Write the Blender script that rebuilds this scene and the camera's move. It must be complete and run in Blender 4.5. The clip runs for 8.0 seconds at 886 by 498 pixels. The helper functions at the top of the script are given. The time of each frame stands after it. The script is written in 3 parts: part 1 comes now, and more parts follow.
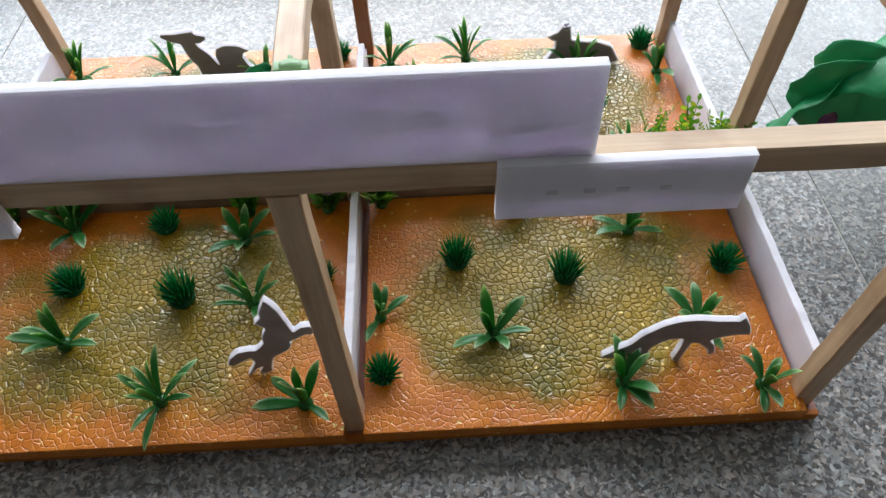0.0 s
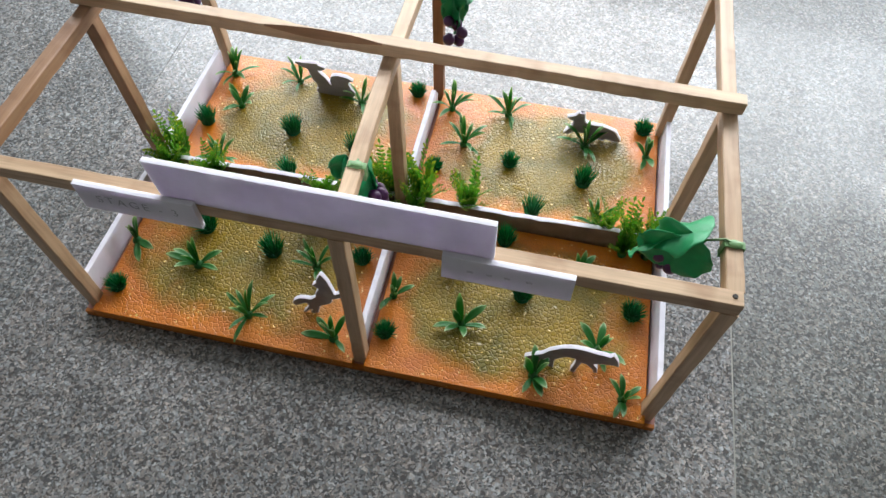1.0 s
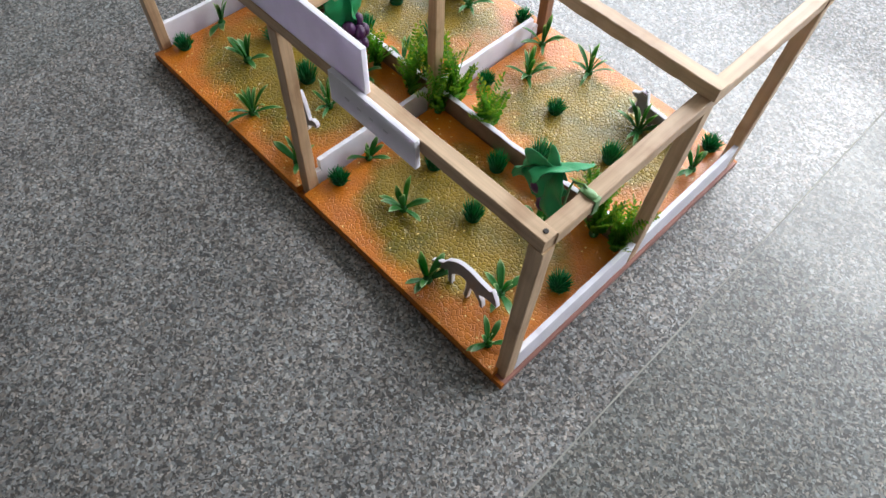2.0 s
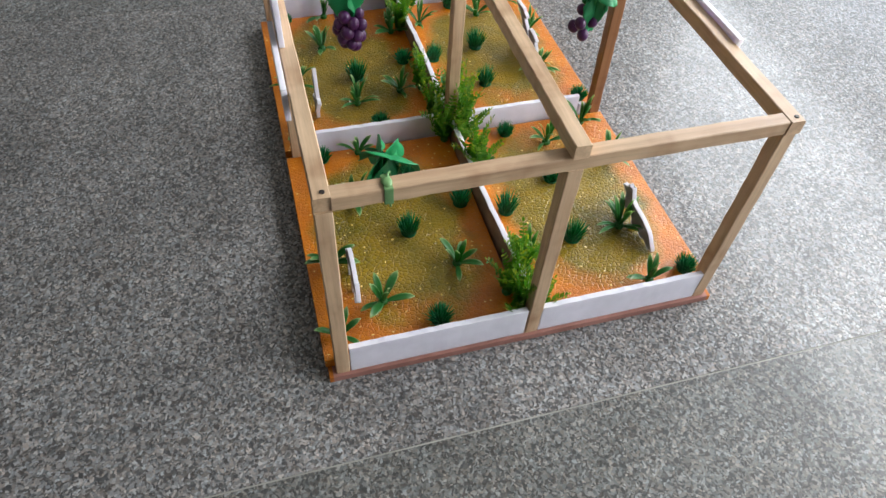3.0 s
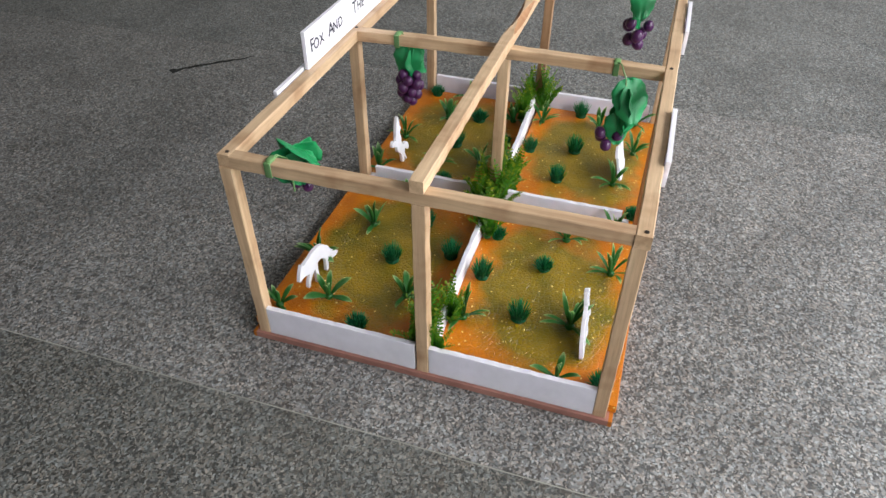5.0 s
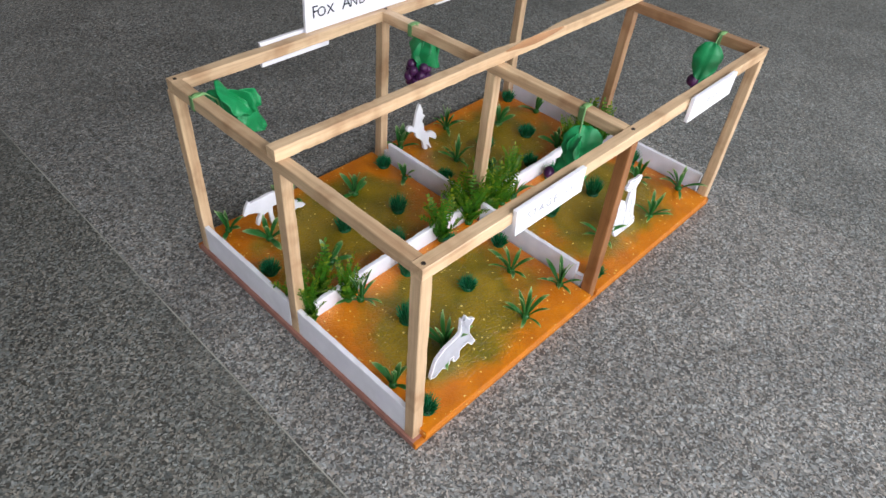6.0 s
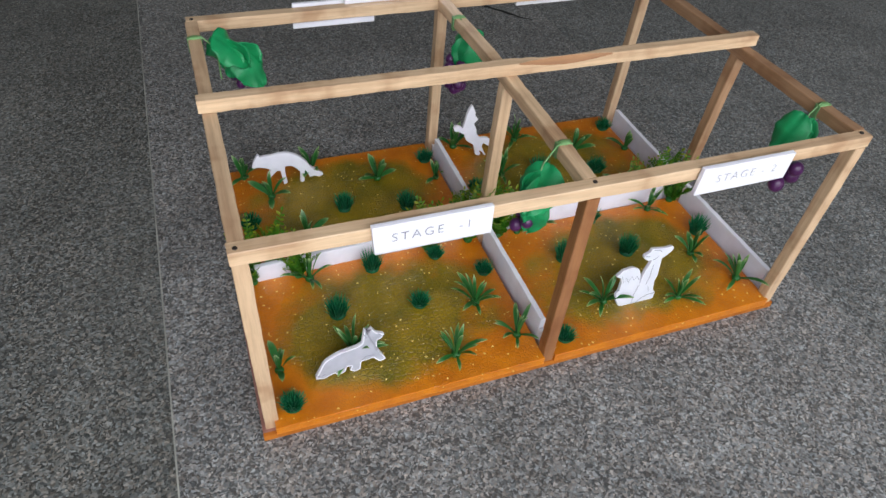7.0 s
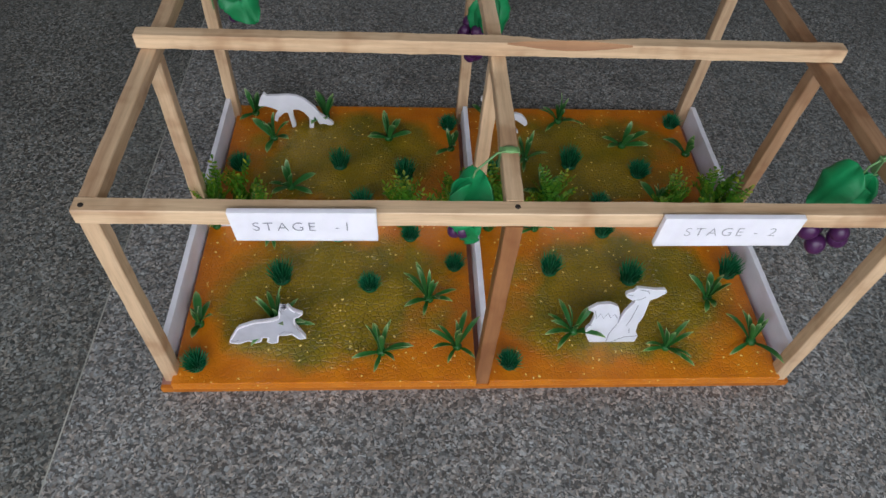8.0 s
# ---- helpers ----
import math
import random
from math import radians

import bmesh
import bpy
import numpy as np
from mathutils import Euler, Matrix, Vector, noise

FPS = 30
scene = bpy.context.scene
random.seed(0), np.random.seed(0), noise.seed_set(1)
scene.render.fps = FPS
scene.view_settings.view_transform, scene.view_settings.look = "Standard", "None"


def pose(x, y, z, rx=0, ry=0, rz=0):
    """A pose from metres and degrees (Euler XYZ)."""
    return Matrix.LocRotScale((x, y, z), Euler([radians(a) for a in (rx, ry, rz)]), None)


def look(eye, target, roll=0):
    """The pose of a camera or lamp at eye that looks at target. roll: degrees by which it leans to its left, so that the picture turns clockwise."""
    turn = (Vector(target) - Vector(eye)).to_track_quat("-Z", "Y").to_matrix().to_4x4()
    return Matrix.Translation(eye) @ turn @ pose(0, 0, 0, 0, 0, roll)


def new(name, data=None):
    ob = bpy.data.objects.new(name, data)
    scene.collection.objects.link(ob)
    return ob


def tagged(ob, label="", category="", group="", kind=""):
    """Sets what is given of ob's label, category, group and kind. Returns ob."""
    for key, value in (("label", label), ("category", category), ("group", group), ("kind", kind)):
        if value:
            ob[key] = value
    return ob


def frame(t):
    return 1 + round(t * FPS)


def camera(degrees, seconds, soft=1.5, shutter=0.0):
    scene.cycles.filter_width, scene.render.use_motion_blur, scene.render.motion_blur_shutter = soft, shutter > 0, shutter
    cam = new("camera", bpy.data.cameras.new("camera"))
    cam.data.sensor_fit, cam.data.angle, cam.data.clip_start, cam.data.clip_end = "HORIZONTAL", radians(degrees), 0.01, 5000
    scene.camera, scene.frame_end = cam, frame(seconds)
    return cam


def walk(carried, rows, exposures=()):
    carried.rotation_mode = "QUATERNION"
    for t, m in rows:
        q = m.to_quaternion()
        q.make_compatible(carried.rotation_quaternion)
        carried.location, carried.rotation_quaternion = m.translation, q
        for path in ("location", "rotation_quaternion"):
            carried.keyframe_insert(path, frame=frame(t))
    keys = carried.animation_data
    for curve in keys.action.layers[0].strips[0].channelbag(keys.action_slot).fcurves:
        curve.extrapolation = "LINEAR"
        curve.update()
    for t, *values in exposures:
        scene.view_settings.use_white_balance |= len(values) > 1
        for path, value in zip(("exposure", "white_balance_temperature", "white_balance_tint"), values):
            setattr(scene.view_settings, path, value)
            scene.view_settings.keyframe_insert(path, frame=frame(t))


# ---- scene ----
cam = camera(66.6, 8.0)
PATH = [
    (0, (-0.085, 0.568, 0.644), (-0.113, -0.66, -0.935), -1.8),
    (0.2, (-0.076, 0.586, 0.702), (-0.11, -0.518, -0.966), -1.4),
    (0.5, (-0.053, 0.612, 0.859), (-0.061, -0.455, -0.833), -2.0),
    (0.7, (-0.072, 0.647, 0.954), (-0.067, -0.405, -0.747), 0.3),
    (1, (-0.192, 0.692, 0.996), (-0.006, -0.382, -0.681), 2.4),
    (1.2, (-0.242, 0.716, 0.966), (-0.032, -0.319, -0.732), 6.7),
    (2.3, (-0.735, 0.546, 0.922), (0.147, -0.117, -0.746), 2.2),
    (2.5, (-0.776, 0.475, 0.92), (0.181, -0.138, -0.726), 2.0),
    (2.8, (-0.89, 0.358, 0.918), (0.243, -0.098, -0.666), 0.1),
    (3, (-0.937, 0.312, 0.875), (0.267, -0.093, -0.671), 4.0),
    (3.2, (-0.934, 0.26, 0.856), (0.3, -0.136, -0.667), 5.1),
    (3.5, (-0.939, 0.202, 0.832), (0.385, -0.102, -0.636), 4.4),
    (3.7, (-0.97, 0.142, 0.841), (0.401, -0.024, -0.606), 2.0),
    (4, (-1.039, 0.051, 0.887), (0.457, -0.003, -0.439), 4.7),
    (4.2, (-1.082, 0.011, 0.869), (0.415, -0.008, -0.458), 3.3),
    (5.3, (-1.107, -0.372, 0.887), (0.254, 0.316, -0.408), 1.5),
    (5.5, (-1.053, -0.45, 0.896), (0.245, 0.337, -0.407), 3.3),
    (5.7, (-0.979, -0.534, 0.886), (0.253, 0.24, -0.486), 4.6),
    (5.8, (-0.931, -0.589, 0.902), (0.259, 0.223, -0.486), 4.1),
    (6, (-0.86, -0.685, 0.911), (0.254, 0.299, -0.427), 4.6),
    (6.2, (-0.803, -0.762, 0.904), (0.159, 0.315, -0.481), 5.1),
    (6.5, (-0.681, -0.799, 0.884), (0.213, 0.35, -0.486), 7.5),
    (6.8, (-0.533, -0.841, 0.885), (0.189, 0.404, -0.503), 6.4),
    (7, (-0.441, -0.858, 0.893), (0.131, 0.472, -0.486), 5.1),
    (7.2, (-0.363, -0.881, 0.903), (0.115, 0.463, -0.499), 5.6),
    (7.5, (-0.283, -0.857, 0.9), (0.139, 0.459, -0.545), 8.5),
    (7.7, (-0.223, -0.824, 0.895), (0.118, 0.479, -0.583), 7.6),
    (8, (-0.112, -0.779, 0.886), (0.001, 0.501, -0.647), 3.9),
]
EXPOSURES = [
    (0.0, 1.08, 6300, 9), (0.5, 1.18, 6300, 8), (1.0, 1.13, 6400, 9), (2.5, 1.14, 6400, 10), (3.0, 0.95, 6500, 10),
    (4.0, 0.8, 6700, 10), (5.5, 0.68, 6600, 10), (7.0, 0.18, 6350, 10), (8.0, -0.18, 6300, 10),
]
walk(cam, [(t, look(eye, target, roll)) for t, eye, target, roll in PATH], EXPOSURES)

# ---- world and light ----
world = bpy.data.worlds.new("world")
scene.world = world
world.use_nodes = True
wn, wl = world.node_tree.nodes, world.node_tree.links
sky = wn.new("ShaderNodeTexSky")
sky.sky_type = "NISHITA"
sky.sun_disc = False
sky.sun_elevation = radians(42)
sky.sun_rotation = radians(180)
wn["Background"].inputs["Strength"].default_value = 0.12
wl.new(sky.outputs["Color"], wn["Background"].inputs["Color"])

# room: the south wall has one wide opening that lights the floor
ROOM_W, ROOM_E, ROOM_S, ROOM_N, ROOM_H = -6.4, 3.8, -2.15, 6.4, 3.0
WIN_W, WIN_E, WIN_B, WIN_T = -3.1, 2.32, 0.98, 2.36
day = new("window_daylight", bpy.data.lights.new("window_daylight", "AREA"))
day.data.shape = "RECTANGLE"
day.data.size, day.data.size_y = WIN_E - WIN_W - 0.06, WIN_T - WIN_B - 0.06
day.data.energy = 116
day.data.color = (0.93, 0.97, 1.0)
# added dim fill lamp below the sill; brightens the floor and its reflection
lower = new("low_fill_light", bpy.data.lights.new("low_fill_light", "AREA"))
lower.data.shape = "RECTANGLE"
lower.data.size, lower.data.size_y = WIN_E + 1.0 - WIN_W - 0.06, WIN_B - 0.2
lower.data.energy = 18
lower.data.color = (0.95, 0.98, 1.0)
lower.matrix_world = look(((WIN_W + WIN_E + 1.0) / 2, ROOM_S - 0.12, (WIN_B + 0.1) / 2), ((WIN_W + WIN_E + 1.0) / 2, 0, (WIN_B + 0.1) / 2))
day.matrix_world = look(((WIN_W + WIN_E) / 2, ROOM_S - 0.12, (WIN_B + WIN_T) / 2), ((WIN_W + WIN_E) / 2, 0, (WIN_B + WIN_T) / 2))


# ---- materials ----
class Shader:
    """A node material with short calls for its nodes."""

    def __init__(self, name, rough=0.5, spec=0.5):
        self.m = bpy.data.materials.new(name)
        self.m.use_nodes = True
        self.t = self.m.node_tree
        self.b = self.t.nodes["Principled BSDF"]
        self.b.inputs["Roughness"].default_value = rough
        self.b.inputs["Specular IOR Level"].default_value = spec

    def node(self, kind, **values):
        n = self.t.nodes.new(kind)
        for k, v in values.items():
            n.inputs[k.replace("_", " ")].default_value = v
        return n

    def link(self, a, b):
        self.t.links.new(a, b)

    def coords(self, scale=(1, 1, 1), which="Object"):
        c, m = self.node("ShaderNodeTexCoord"), self.node("ShaderNodeMapping")
        m.inputs["Scale"].default_value = scale
        self.link(c.outputs[which], m.inputs["Vector"])
        return m.outputs["Vector"]

    def noise(self, vec, scale, detail=4.0, rough=0.55):
        n = self.node("ShaderNodeTexNoise", Scale=scale, Detail=detail, Roughness=rough)
        self.link(vec, n.inputs["Vector"])
        return n.outputs["Fac"]

    def voronoi(self, vec, scale, feature="F1"):
        n = self.node("ShaderNodeTexVoronoi", Scale=scale)
        n.feature = feature
        self.link(vec, n.inputs["Vector"])
        return n

    def ramp(self, fac, stops, kind="LINEAR"):
        n = self.node("ShaderNodeValToRGB")
        n.color_ramp.interpolation = kind
        els = n.color_ramp.elements
        while len(els) < len(stops):
            els.new(0.5)
        for e, (p, c) in zip(els, stops):
            e.position, e.color = p, (*c, 1) if len(c) == 3 else c
        self.link(fac, n.inputs["Fac"])
        return n.outputs["Color"]

    def mix(self, fac, a, b, blend="MIX"):
        n = self.t.nodes.new("ShaderNodeMix")
        n.data_type, n.blend_type = "RGBA", blend
        for sock, v in ((n.inputs[0], fac), (n.inputs[6], a), (n.inputs[7], b)):
            if isinstance(v, (int, float)):
                sock.default_value = v
            elif isinstance(v, tuple):
                sock.default_value = (*v, 1)
            else:
                self.link(v, sock)
        return n.outputs[2]

    def math(self, op, a, b=0.0):
        n = self.t.nodes.new("ShaderNodeMath")
        n.operation = op
        for sock, v in zip(n.inputs, (a, b)):
            if isinstance(v, (int, float)):
                sock.default_value = v
            else:
                self.link(v, sock)
        return n.outputs[0]

    def bump(self, height, strength, distance):
        n = self.node("ShaderNodeBump", Strength=strength, Distance=distance)
        self.link(height, n.inputs["Height"])
        self.link(n.outputs["Normal"], self.b.inputs["Normal"])

    def base(self, c):
        self.link(c, self.b.inputs["Base Color"])

    def rough(self, r):
        self.link(r, self.b.inputs["Roughness"])


def g(v):
    return (v, v, v)


def granite(name, tint, low, high, polish=0.29, gloss=0.35):
    s = Shader(name, polish, gloss)
    s.b.inputs["Coat Weight"].default_value = 0.18
    s.b.inputs["Coat Roughness"].default_value = 0.085
    v = s.coords()
    warp = s.node("ShaderNodeTexNoise", Scale=90.0, Detail=2.0)
    s.link(v, warp.inputs["Vector"])
    vec = s.t.nodes.new("ShaderNodeVectorMath")
    vec.operation = "MULTIPLY_ADD"
    s.link(warp.outputs["Color"], vec.inputs[0])
    vec.inputs[1].default_value = (0.012, 0.012, 0.012)
    s.link(v, vec.inputs[2])
    cell = s.voronoi(vec.outputs[0], 290.0)
    sep = s.node("ShaderNodeSeparateColor")
    s.link(cell.outputs["Color"], sep.inputs[0])
    grain = s.ramp(sep.outputs[0], [(0.0, g(low * 1.25)), (0.25, g(low * 2.1)), (0.5, g((low + high) * 0.4)), (0.8, g(high * 0.63)), (0.93, g(high * 0.84)), (1.0, g(high * 1.08))])
    fine = s.noise(v, 420.0, 2.0)
    grain = s.mix(0.2, grain, s.ramp(fine, [(0.3, g(0.2)), (0.7, g(1.7))]), "MULTIPLY")
    cloud = s.noise(v, 5.0, 3.0)
    col = s.mix(1.0, grain, s.ramp(cloud, [(0.3, tuple(c * 0.82 for c in tint)), (0.7, tuple(c * 1.15 for c in tint))]), "MULTIPLY")
    warmth = s.ramp(sep.outputs[1], [(0.0, (0.9, 1.0, 1.08)), (0.6, (1.0, 1.0, 1.0)), (1.0, (1.1, 1.0, 0.93))])
    s.base(s.mix(1.0, col, warmth, "MULTIPLY"))
    s.rough(s.ramp(s.noise(v, 12.0, 5.0), [(0.3, g(polish)), (0.75, g(polish * 1.5))]))
    s.bump(fine, 0.03, 0.0006)
    return s.m


def wood(name, dark, light, along, rough=0.44):
    s = Shader(name, rough, 0.5)
    st = [38.0, 38.0, 38.0]
    st["xyz".index(along)] = 2.2
    info = s.node("ShaderNodeObjectInfo")
    v = s.coords(tuple(st))
    off = s.t.nodes.new("ShaderNodeVectorMath")
    off.operation = "ADD"
    s.link(v, off.inputs[0])
    comb = s.node("ShaderNodeCombineXYZ")
    for k in range(3):
        s.link(s.math("MULTIPLY", info.outputs["Random"], 31.0 + 7 * k), comb.inputs[k])
    s.link(comb.outputs[0], off.inputs[1])
    grain = s.noise(off.outputs[0], 1.6, 6.0, 0.6)
    c = s.ramp(grain, [(0.2, dark), (0.5, tuple((a + b) / 2 for a, b in zip(dark, light))), (0.8, light)])
    blot = s.noise(s.coords(), 14.0, 3.0)
    c = s.mix(0.6, c, s.ramp(blot, [(0.33, (0.6, 0.46, 0.36)), (0.48, (1.0, 0.98, 0.96)), (0.7, (1.12, 1.12, 1.1))]), "MULTIPLY")
    fibre = s.noise(off.outputs[0], 7.0, 3.0, 0.7)
    c = s.mix(0.35, c, s.ramp(fibre, [(0.3, g(0.62)), (0.55, g(1.05))]), "MULTIPLY")
    tone = s.ramp(info.outputs["Random"], [(0.0, (0.9, 0.86, 0.82)), (1.0, (1.06, 1.04, 1.0))])
    s.base(s.mix(1.0, c, tone, "MULTIPLY"))
    s.bump(grain, 0.25, 0.0008)
    return s.m


def ground_paint():
    s = Shader("sprayed_ground_paint", 0.34, 0.72)
    v = s.coords()
    sep = s.node("ShaderNodeSeparateXYZ")
    s.link(v, sep.inputs[0])
    rx = s.math("POWER", s.math("ABSOLUTE", s.math("DIVIDE", sep.outputs[0], 0.2)), 2.4)
    ry = s.math("POWER", s.math("ABSOLUTE", s.math("DIVIDE", sep.outputs[1], 0.134)), 2.4)
    cloud = s.noise(v, 11.0, 3.0)
    r = s.math("ADD", s.math("ADD", rx, ry), s.math("MULTIPLY", s.math("SUBTRACT", cloud, 0.5), 1.7))
    orange = s.ramp(s.noise(v, 26.0, 4.0), [(0.3, (0.52, 0.135, 0.001)), (0.7, (0.7, 0.215, 0.0015))])
    olive = s.ramp(s.noise(v, 17.0, 4.0), [(0.3, (0.145, 0.118, 0.001)), (0.7, (0.36, 0.22, 0.002))])
    col = s.mix(s.ramp(r, [(0.5, g(1.0)), (1.75, g(0.0))]), orange, olive)
    edge = s.voronoi(v, 138.0, "DISTANCE_TO_EDGE").outputs["Distance"]
    bead = s.voronoi(v, 138.0).outputs["Distance"]
    dome = s.math("SUBTRACT", 1.0, s.math("POWER", bead, 2.0))
    groove = s.ramp(edge, [(0.0, g(0.0)), (0.1, g(0.8)), (0.2, g(1.0))])
    inner = s.ramp(r, [(0.4, g(1.0)), (2.6, g(0.4))])
    patch = s.math("MULTIPLY", inner, s.ramp(s.noise(v, 7.0, 2.0), [(0.34, g(0.45)), (0.5, g(1.0))]))
    # shade in the grooves between pebbles, darkened into the colour besides the bump
    col = s.mix(s.math("MULTIPLY", patch, 0.22), col, s.mix(1.0, col, s.ramp(edge, [(0.0, g(0.15)), (0.06, g(0.6)), (0.11, g(1.08))]), "MULTIPLY"))
    pebble = s.math("MULTIPLY", s.math("ADD", groove, s.math("MULTIPLY", dome, 0.06)), patch)
    # chips of pale glitter
    shake = s.t.nodes.new("ShaderNodeVectorMath")
    shake.operation = "MULTIPLY_ADD"
    wob = s.node("ShaderNodeTexNoise", Scale=260.0, Detail=1.0)
    s.link(v, wob.inputs["Vector"])
    s.link(wob.outputs["Color"], shake.inputs[0])
    shake.inputs[1].default_value = (0.006, 0.006, 0.006)
    s.link(v, shake.inputs[2])
    fleck = s.voronoi(shake.outputs[0], 110.0)
    hit = s.math("LESS_THAN", fleck.outputs["Distance"], 0.19)
    some = s.node("ShaderNodeSeparateColor")
    s.link(fleck.outputs["Color"], some.inputs[0])
    dense = s.math("GREATER_THAN", s.math("ADD", some.outputs[0], s.math("MULTIPLY", s.noise(v, 9.0, 2.0), 0.5)), 0.98)
    col = s.mix(s.math("MULTIPLY", hit, dense), col, (0.9, 0.66, 0.22))
    s.base(col)
    s.rough(s.ramp(s.noise(v, 60.0, 3.0), [(0.3, g(0.29)), (0.7, g(0.41))]))
    s.bump(s.math("ADD", pebble, s.math("MULTIPLY", s.noise(v, 320.0, 2.0), 0.12)), 1.0, 0.0013)
    return s.m


def foam(name, col, dirt=0.9):
    s = Shader(name, 0.6, 0.3)
    v = s.coords()
    c = s.ramp(s.noise(v, 30.0, 5.0), [(0.3, tuple(x * dirt for x in col)), (0.65, col)])
    s.base(c)
    s.b.inputs["Subsurface Weight"].default_value = 0.7
    s.b.inputs["Subsurface Radius"].default_value = (1.0, 0.95, 1.0)
    s.b.inputs["Subsurface Scale"].default_value = 0.008
    s.bump(s.voronoi(v, 420.0).outputs["Distance"], 0.12, 0.0005)
    return s.m


def plastic(name, dark, light, rough=0.38, tip=None, glow=0.0, crinkle=0.0):
    s = Shader(name, rough, 0.5)
    info = s.node("ShaderNodeObjectInfo")
    isl = s.node("ShaderNodeNewGeometry")
    v = s.coords()
    c = s.mix(s.math("MULTIPLY", s.noise(v, 45.0, 3.0), 1.0), dark, light)
    vary = s.ramp(isl.outputs["Random Per Island"], [(0.0, (0.75, 0.8, 0.8)), (1.0, (1.25, 1.2, 1.1))])
    c = s.mix(1.0, c, vary, "MULTIPLY")
    if tip:
        col = s.node("ShaderNodeVertexColor")
        col.layer_name = "edge"
        sep = s.node("ShaderNodeSeparateColor")
        s.link(col.outputs["Color"], sep.inputs[0])
        c = s.mix(sep.outputs[0], c, tip)
    s.base(c)
    if glow:
        thin = s.node("ShaderNodeBsdfTranslucent")
        s.link(s.mix(1.0, c, (1.5, 1.6, 1.1), "MULTIPLY"), thin.inputs["Color"])
        both = s.node("ShaderNodeMixShader")
        both.inputs[0].default_value = glow
        s.link(s.b.outputs[0], both.inputs[1])
        s.link(thin.outputs[0], both.inputs[2])
        s.link(both.outputs[0], s.t.nodes["Material Output"].inputs["Surface"])
    if crinkle:
        s.bump(s.noise(v, 130.0, 4.0, 0.65), crinkle, 0.004)
    else:
        s.bump(s.noise(v, 300.0, 2.0), 0.1, 0.0004)
    return s.m


def plain(name, col, rough=0.5, vary=0.85, scale=40.0):
    s = Shader(name, rough, 0.4)
    v = s.coords()
    s.base(s.ramp(s.noise(v, scale, 4.0), [(0.3, tuple(c * vary for c in col)), (0.7, col)]))
    s.bump(s.noise(v, scale * 6, 3.0), 0.12, 0.0005)
    return s.m


M_GRANITE = granite("speckled_granite", (1.38, 1.305, 1.24), 0.036, 0.335)
M_GRANITE_DIM = granite("dim_speckled_granite", (0.98, 0.955, 0.9), 0.034, 0.33)
M_GRANITE_MID = granite("middling_speckled_granite", (1.18, 1.15, 1.095), 0.034, 0.33)
M_GRANITE_PALE = granite("pale_speckled_granite", (0.95, 0.92, 0.84), 0.035, 0.33, 0.34, 0.5)
M_JOINT = plain("joint_filler", (0.46, 0.45, 0.4), 0.7, 0.5, 9.0)
M_WALL = plain("wall_plaster", (0.3, 0.29, 0.27), 0.8, 0.94, 3.0)
# paler paint for the unseen east wall, chosen to throw light back
M_WALL_BOUNCE = plain("pale_bounce_wall_paint", (0.45, 0.44, 0.42), 0.7, 0.95, 3.0)
M_CEIL = plain("ceiling_plaster", (0.34, 0.34, 0.325), 0.85, 0.95, 3.0)
M_FRAME = plain("window_paint", (0.5, 0.5, 0.5), 0.5)
M_WOOD = {a: wood("pale_wood_" + a, (0.38, 0.225, 0.13), (0.78, 0.59, 0.4), a) for a in "xyz"}
M_WOOD_RED = wood("reddish_wood", (0.24, 0.095, 0.035), (0.4, 0.19, 0.08), "z")
M_WOOD_BROWN = {a: wood("brown_wood_" + a, (0.26, 0.135, 0.07), (0.52, 0.33, 0.2), a) for a in "yz"}
M_BARK = wood("brown_wood_edge", (0.24, 0.11, 0.05), (0.46, 0.25, 0.13), "x")
M_GROUND = ground_paint()
M_FOAM = foam("white_foam_board", (0.8, 0.775, 0.845))
# overspray, with the north face's shade and orange ground bounce in its colour
M_FOAM_STAIN_SHADE = foam("stained_shaded_foam_board", (0.34, 0.23, 0.16), 0.6)
M_FOAM_GREY = foam("grey_back_card", (0.3, 0.28, 0.3), 0.7)
M_FOAM_PRINT = foam("white_printed_card", (0.68, 0.68, 0.74), 0.88)
M_FOAM_PALE = foam("pale_grey_drawing", (0.46, 0.46, 0.52), 0.75)
M_INK = plain("dark_ink", (0.04, 0.04, 0.06), 0.6)
M_PENCIL = plain("pencil_grey", (0.22, 0.22, 0.26), 0.6)
M_PALE_PENCIL = plain("pale_pencil", (0.4, 0.39, 0.43), 0.6)
M_FAINT = plain("faint_pencil", (0.64, 0.62, 0.67), 0.6)
M_CRACK = plain("dark_crack", (0.03, 0.03, 0.027), 0.95)
M_SCREW = plain("dark_screw_hole", (0.03, 0.022, 0.018), 0.5)
M_LEAF = plastic("plastic_leaf", (0.015, 0.115, 0.025), (0.055, 0.26, 0.06), 0.3, (0.66, 0.76, 0.46), 0.45)
M_SPIKE = plastic("plastic_spike", (0.006, 0.11, 0.052), (0.02, 0.23, 0.11), 0.4, (0.05, 0.34, 0.17), 0.55)
M_FERN = plastic("plastic_fern", (0.025, 0.13, 0.012), (0.09, 0.27, 0.02), 0.4, (0.42, 0.42, 0.03), 0.45)
M_VINE = plastic("fabric_vine_leaf", (0.004, 0.15, 0.05), (0.012, 0.32, 0.115), 0.45, None, 0.1, 0.18)
M_TAPE = plastic("green_tape", (0.1, 0.22, 0.085), (0.17, 0.32, 0.13), 0.45)
M_GRAPE = plastic("purple_grape", (0.035, 0.006, 0.05), (0.09, 0.018, 0.1), 0.32)


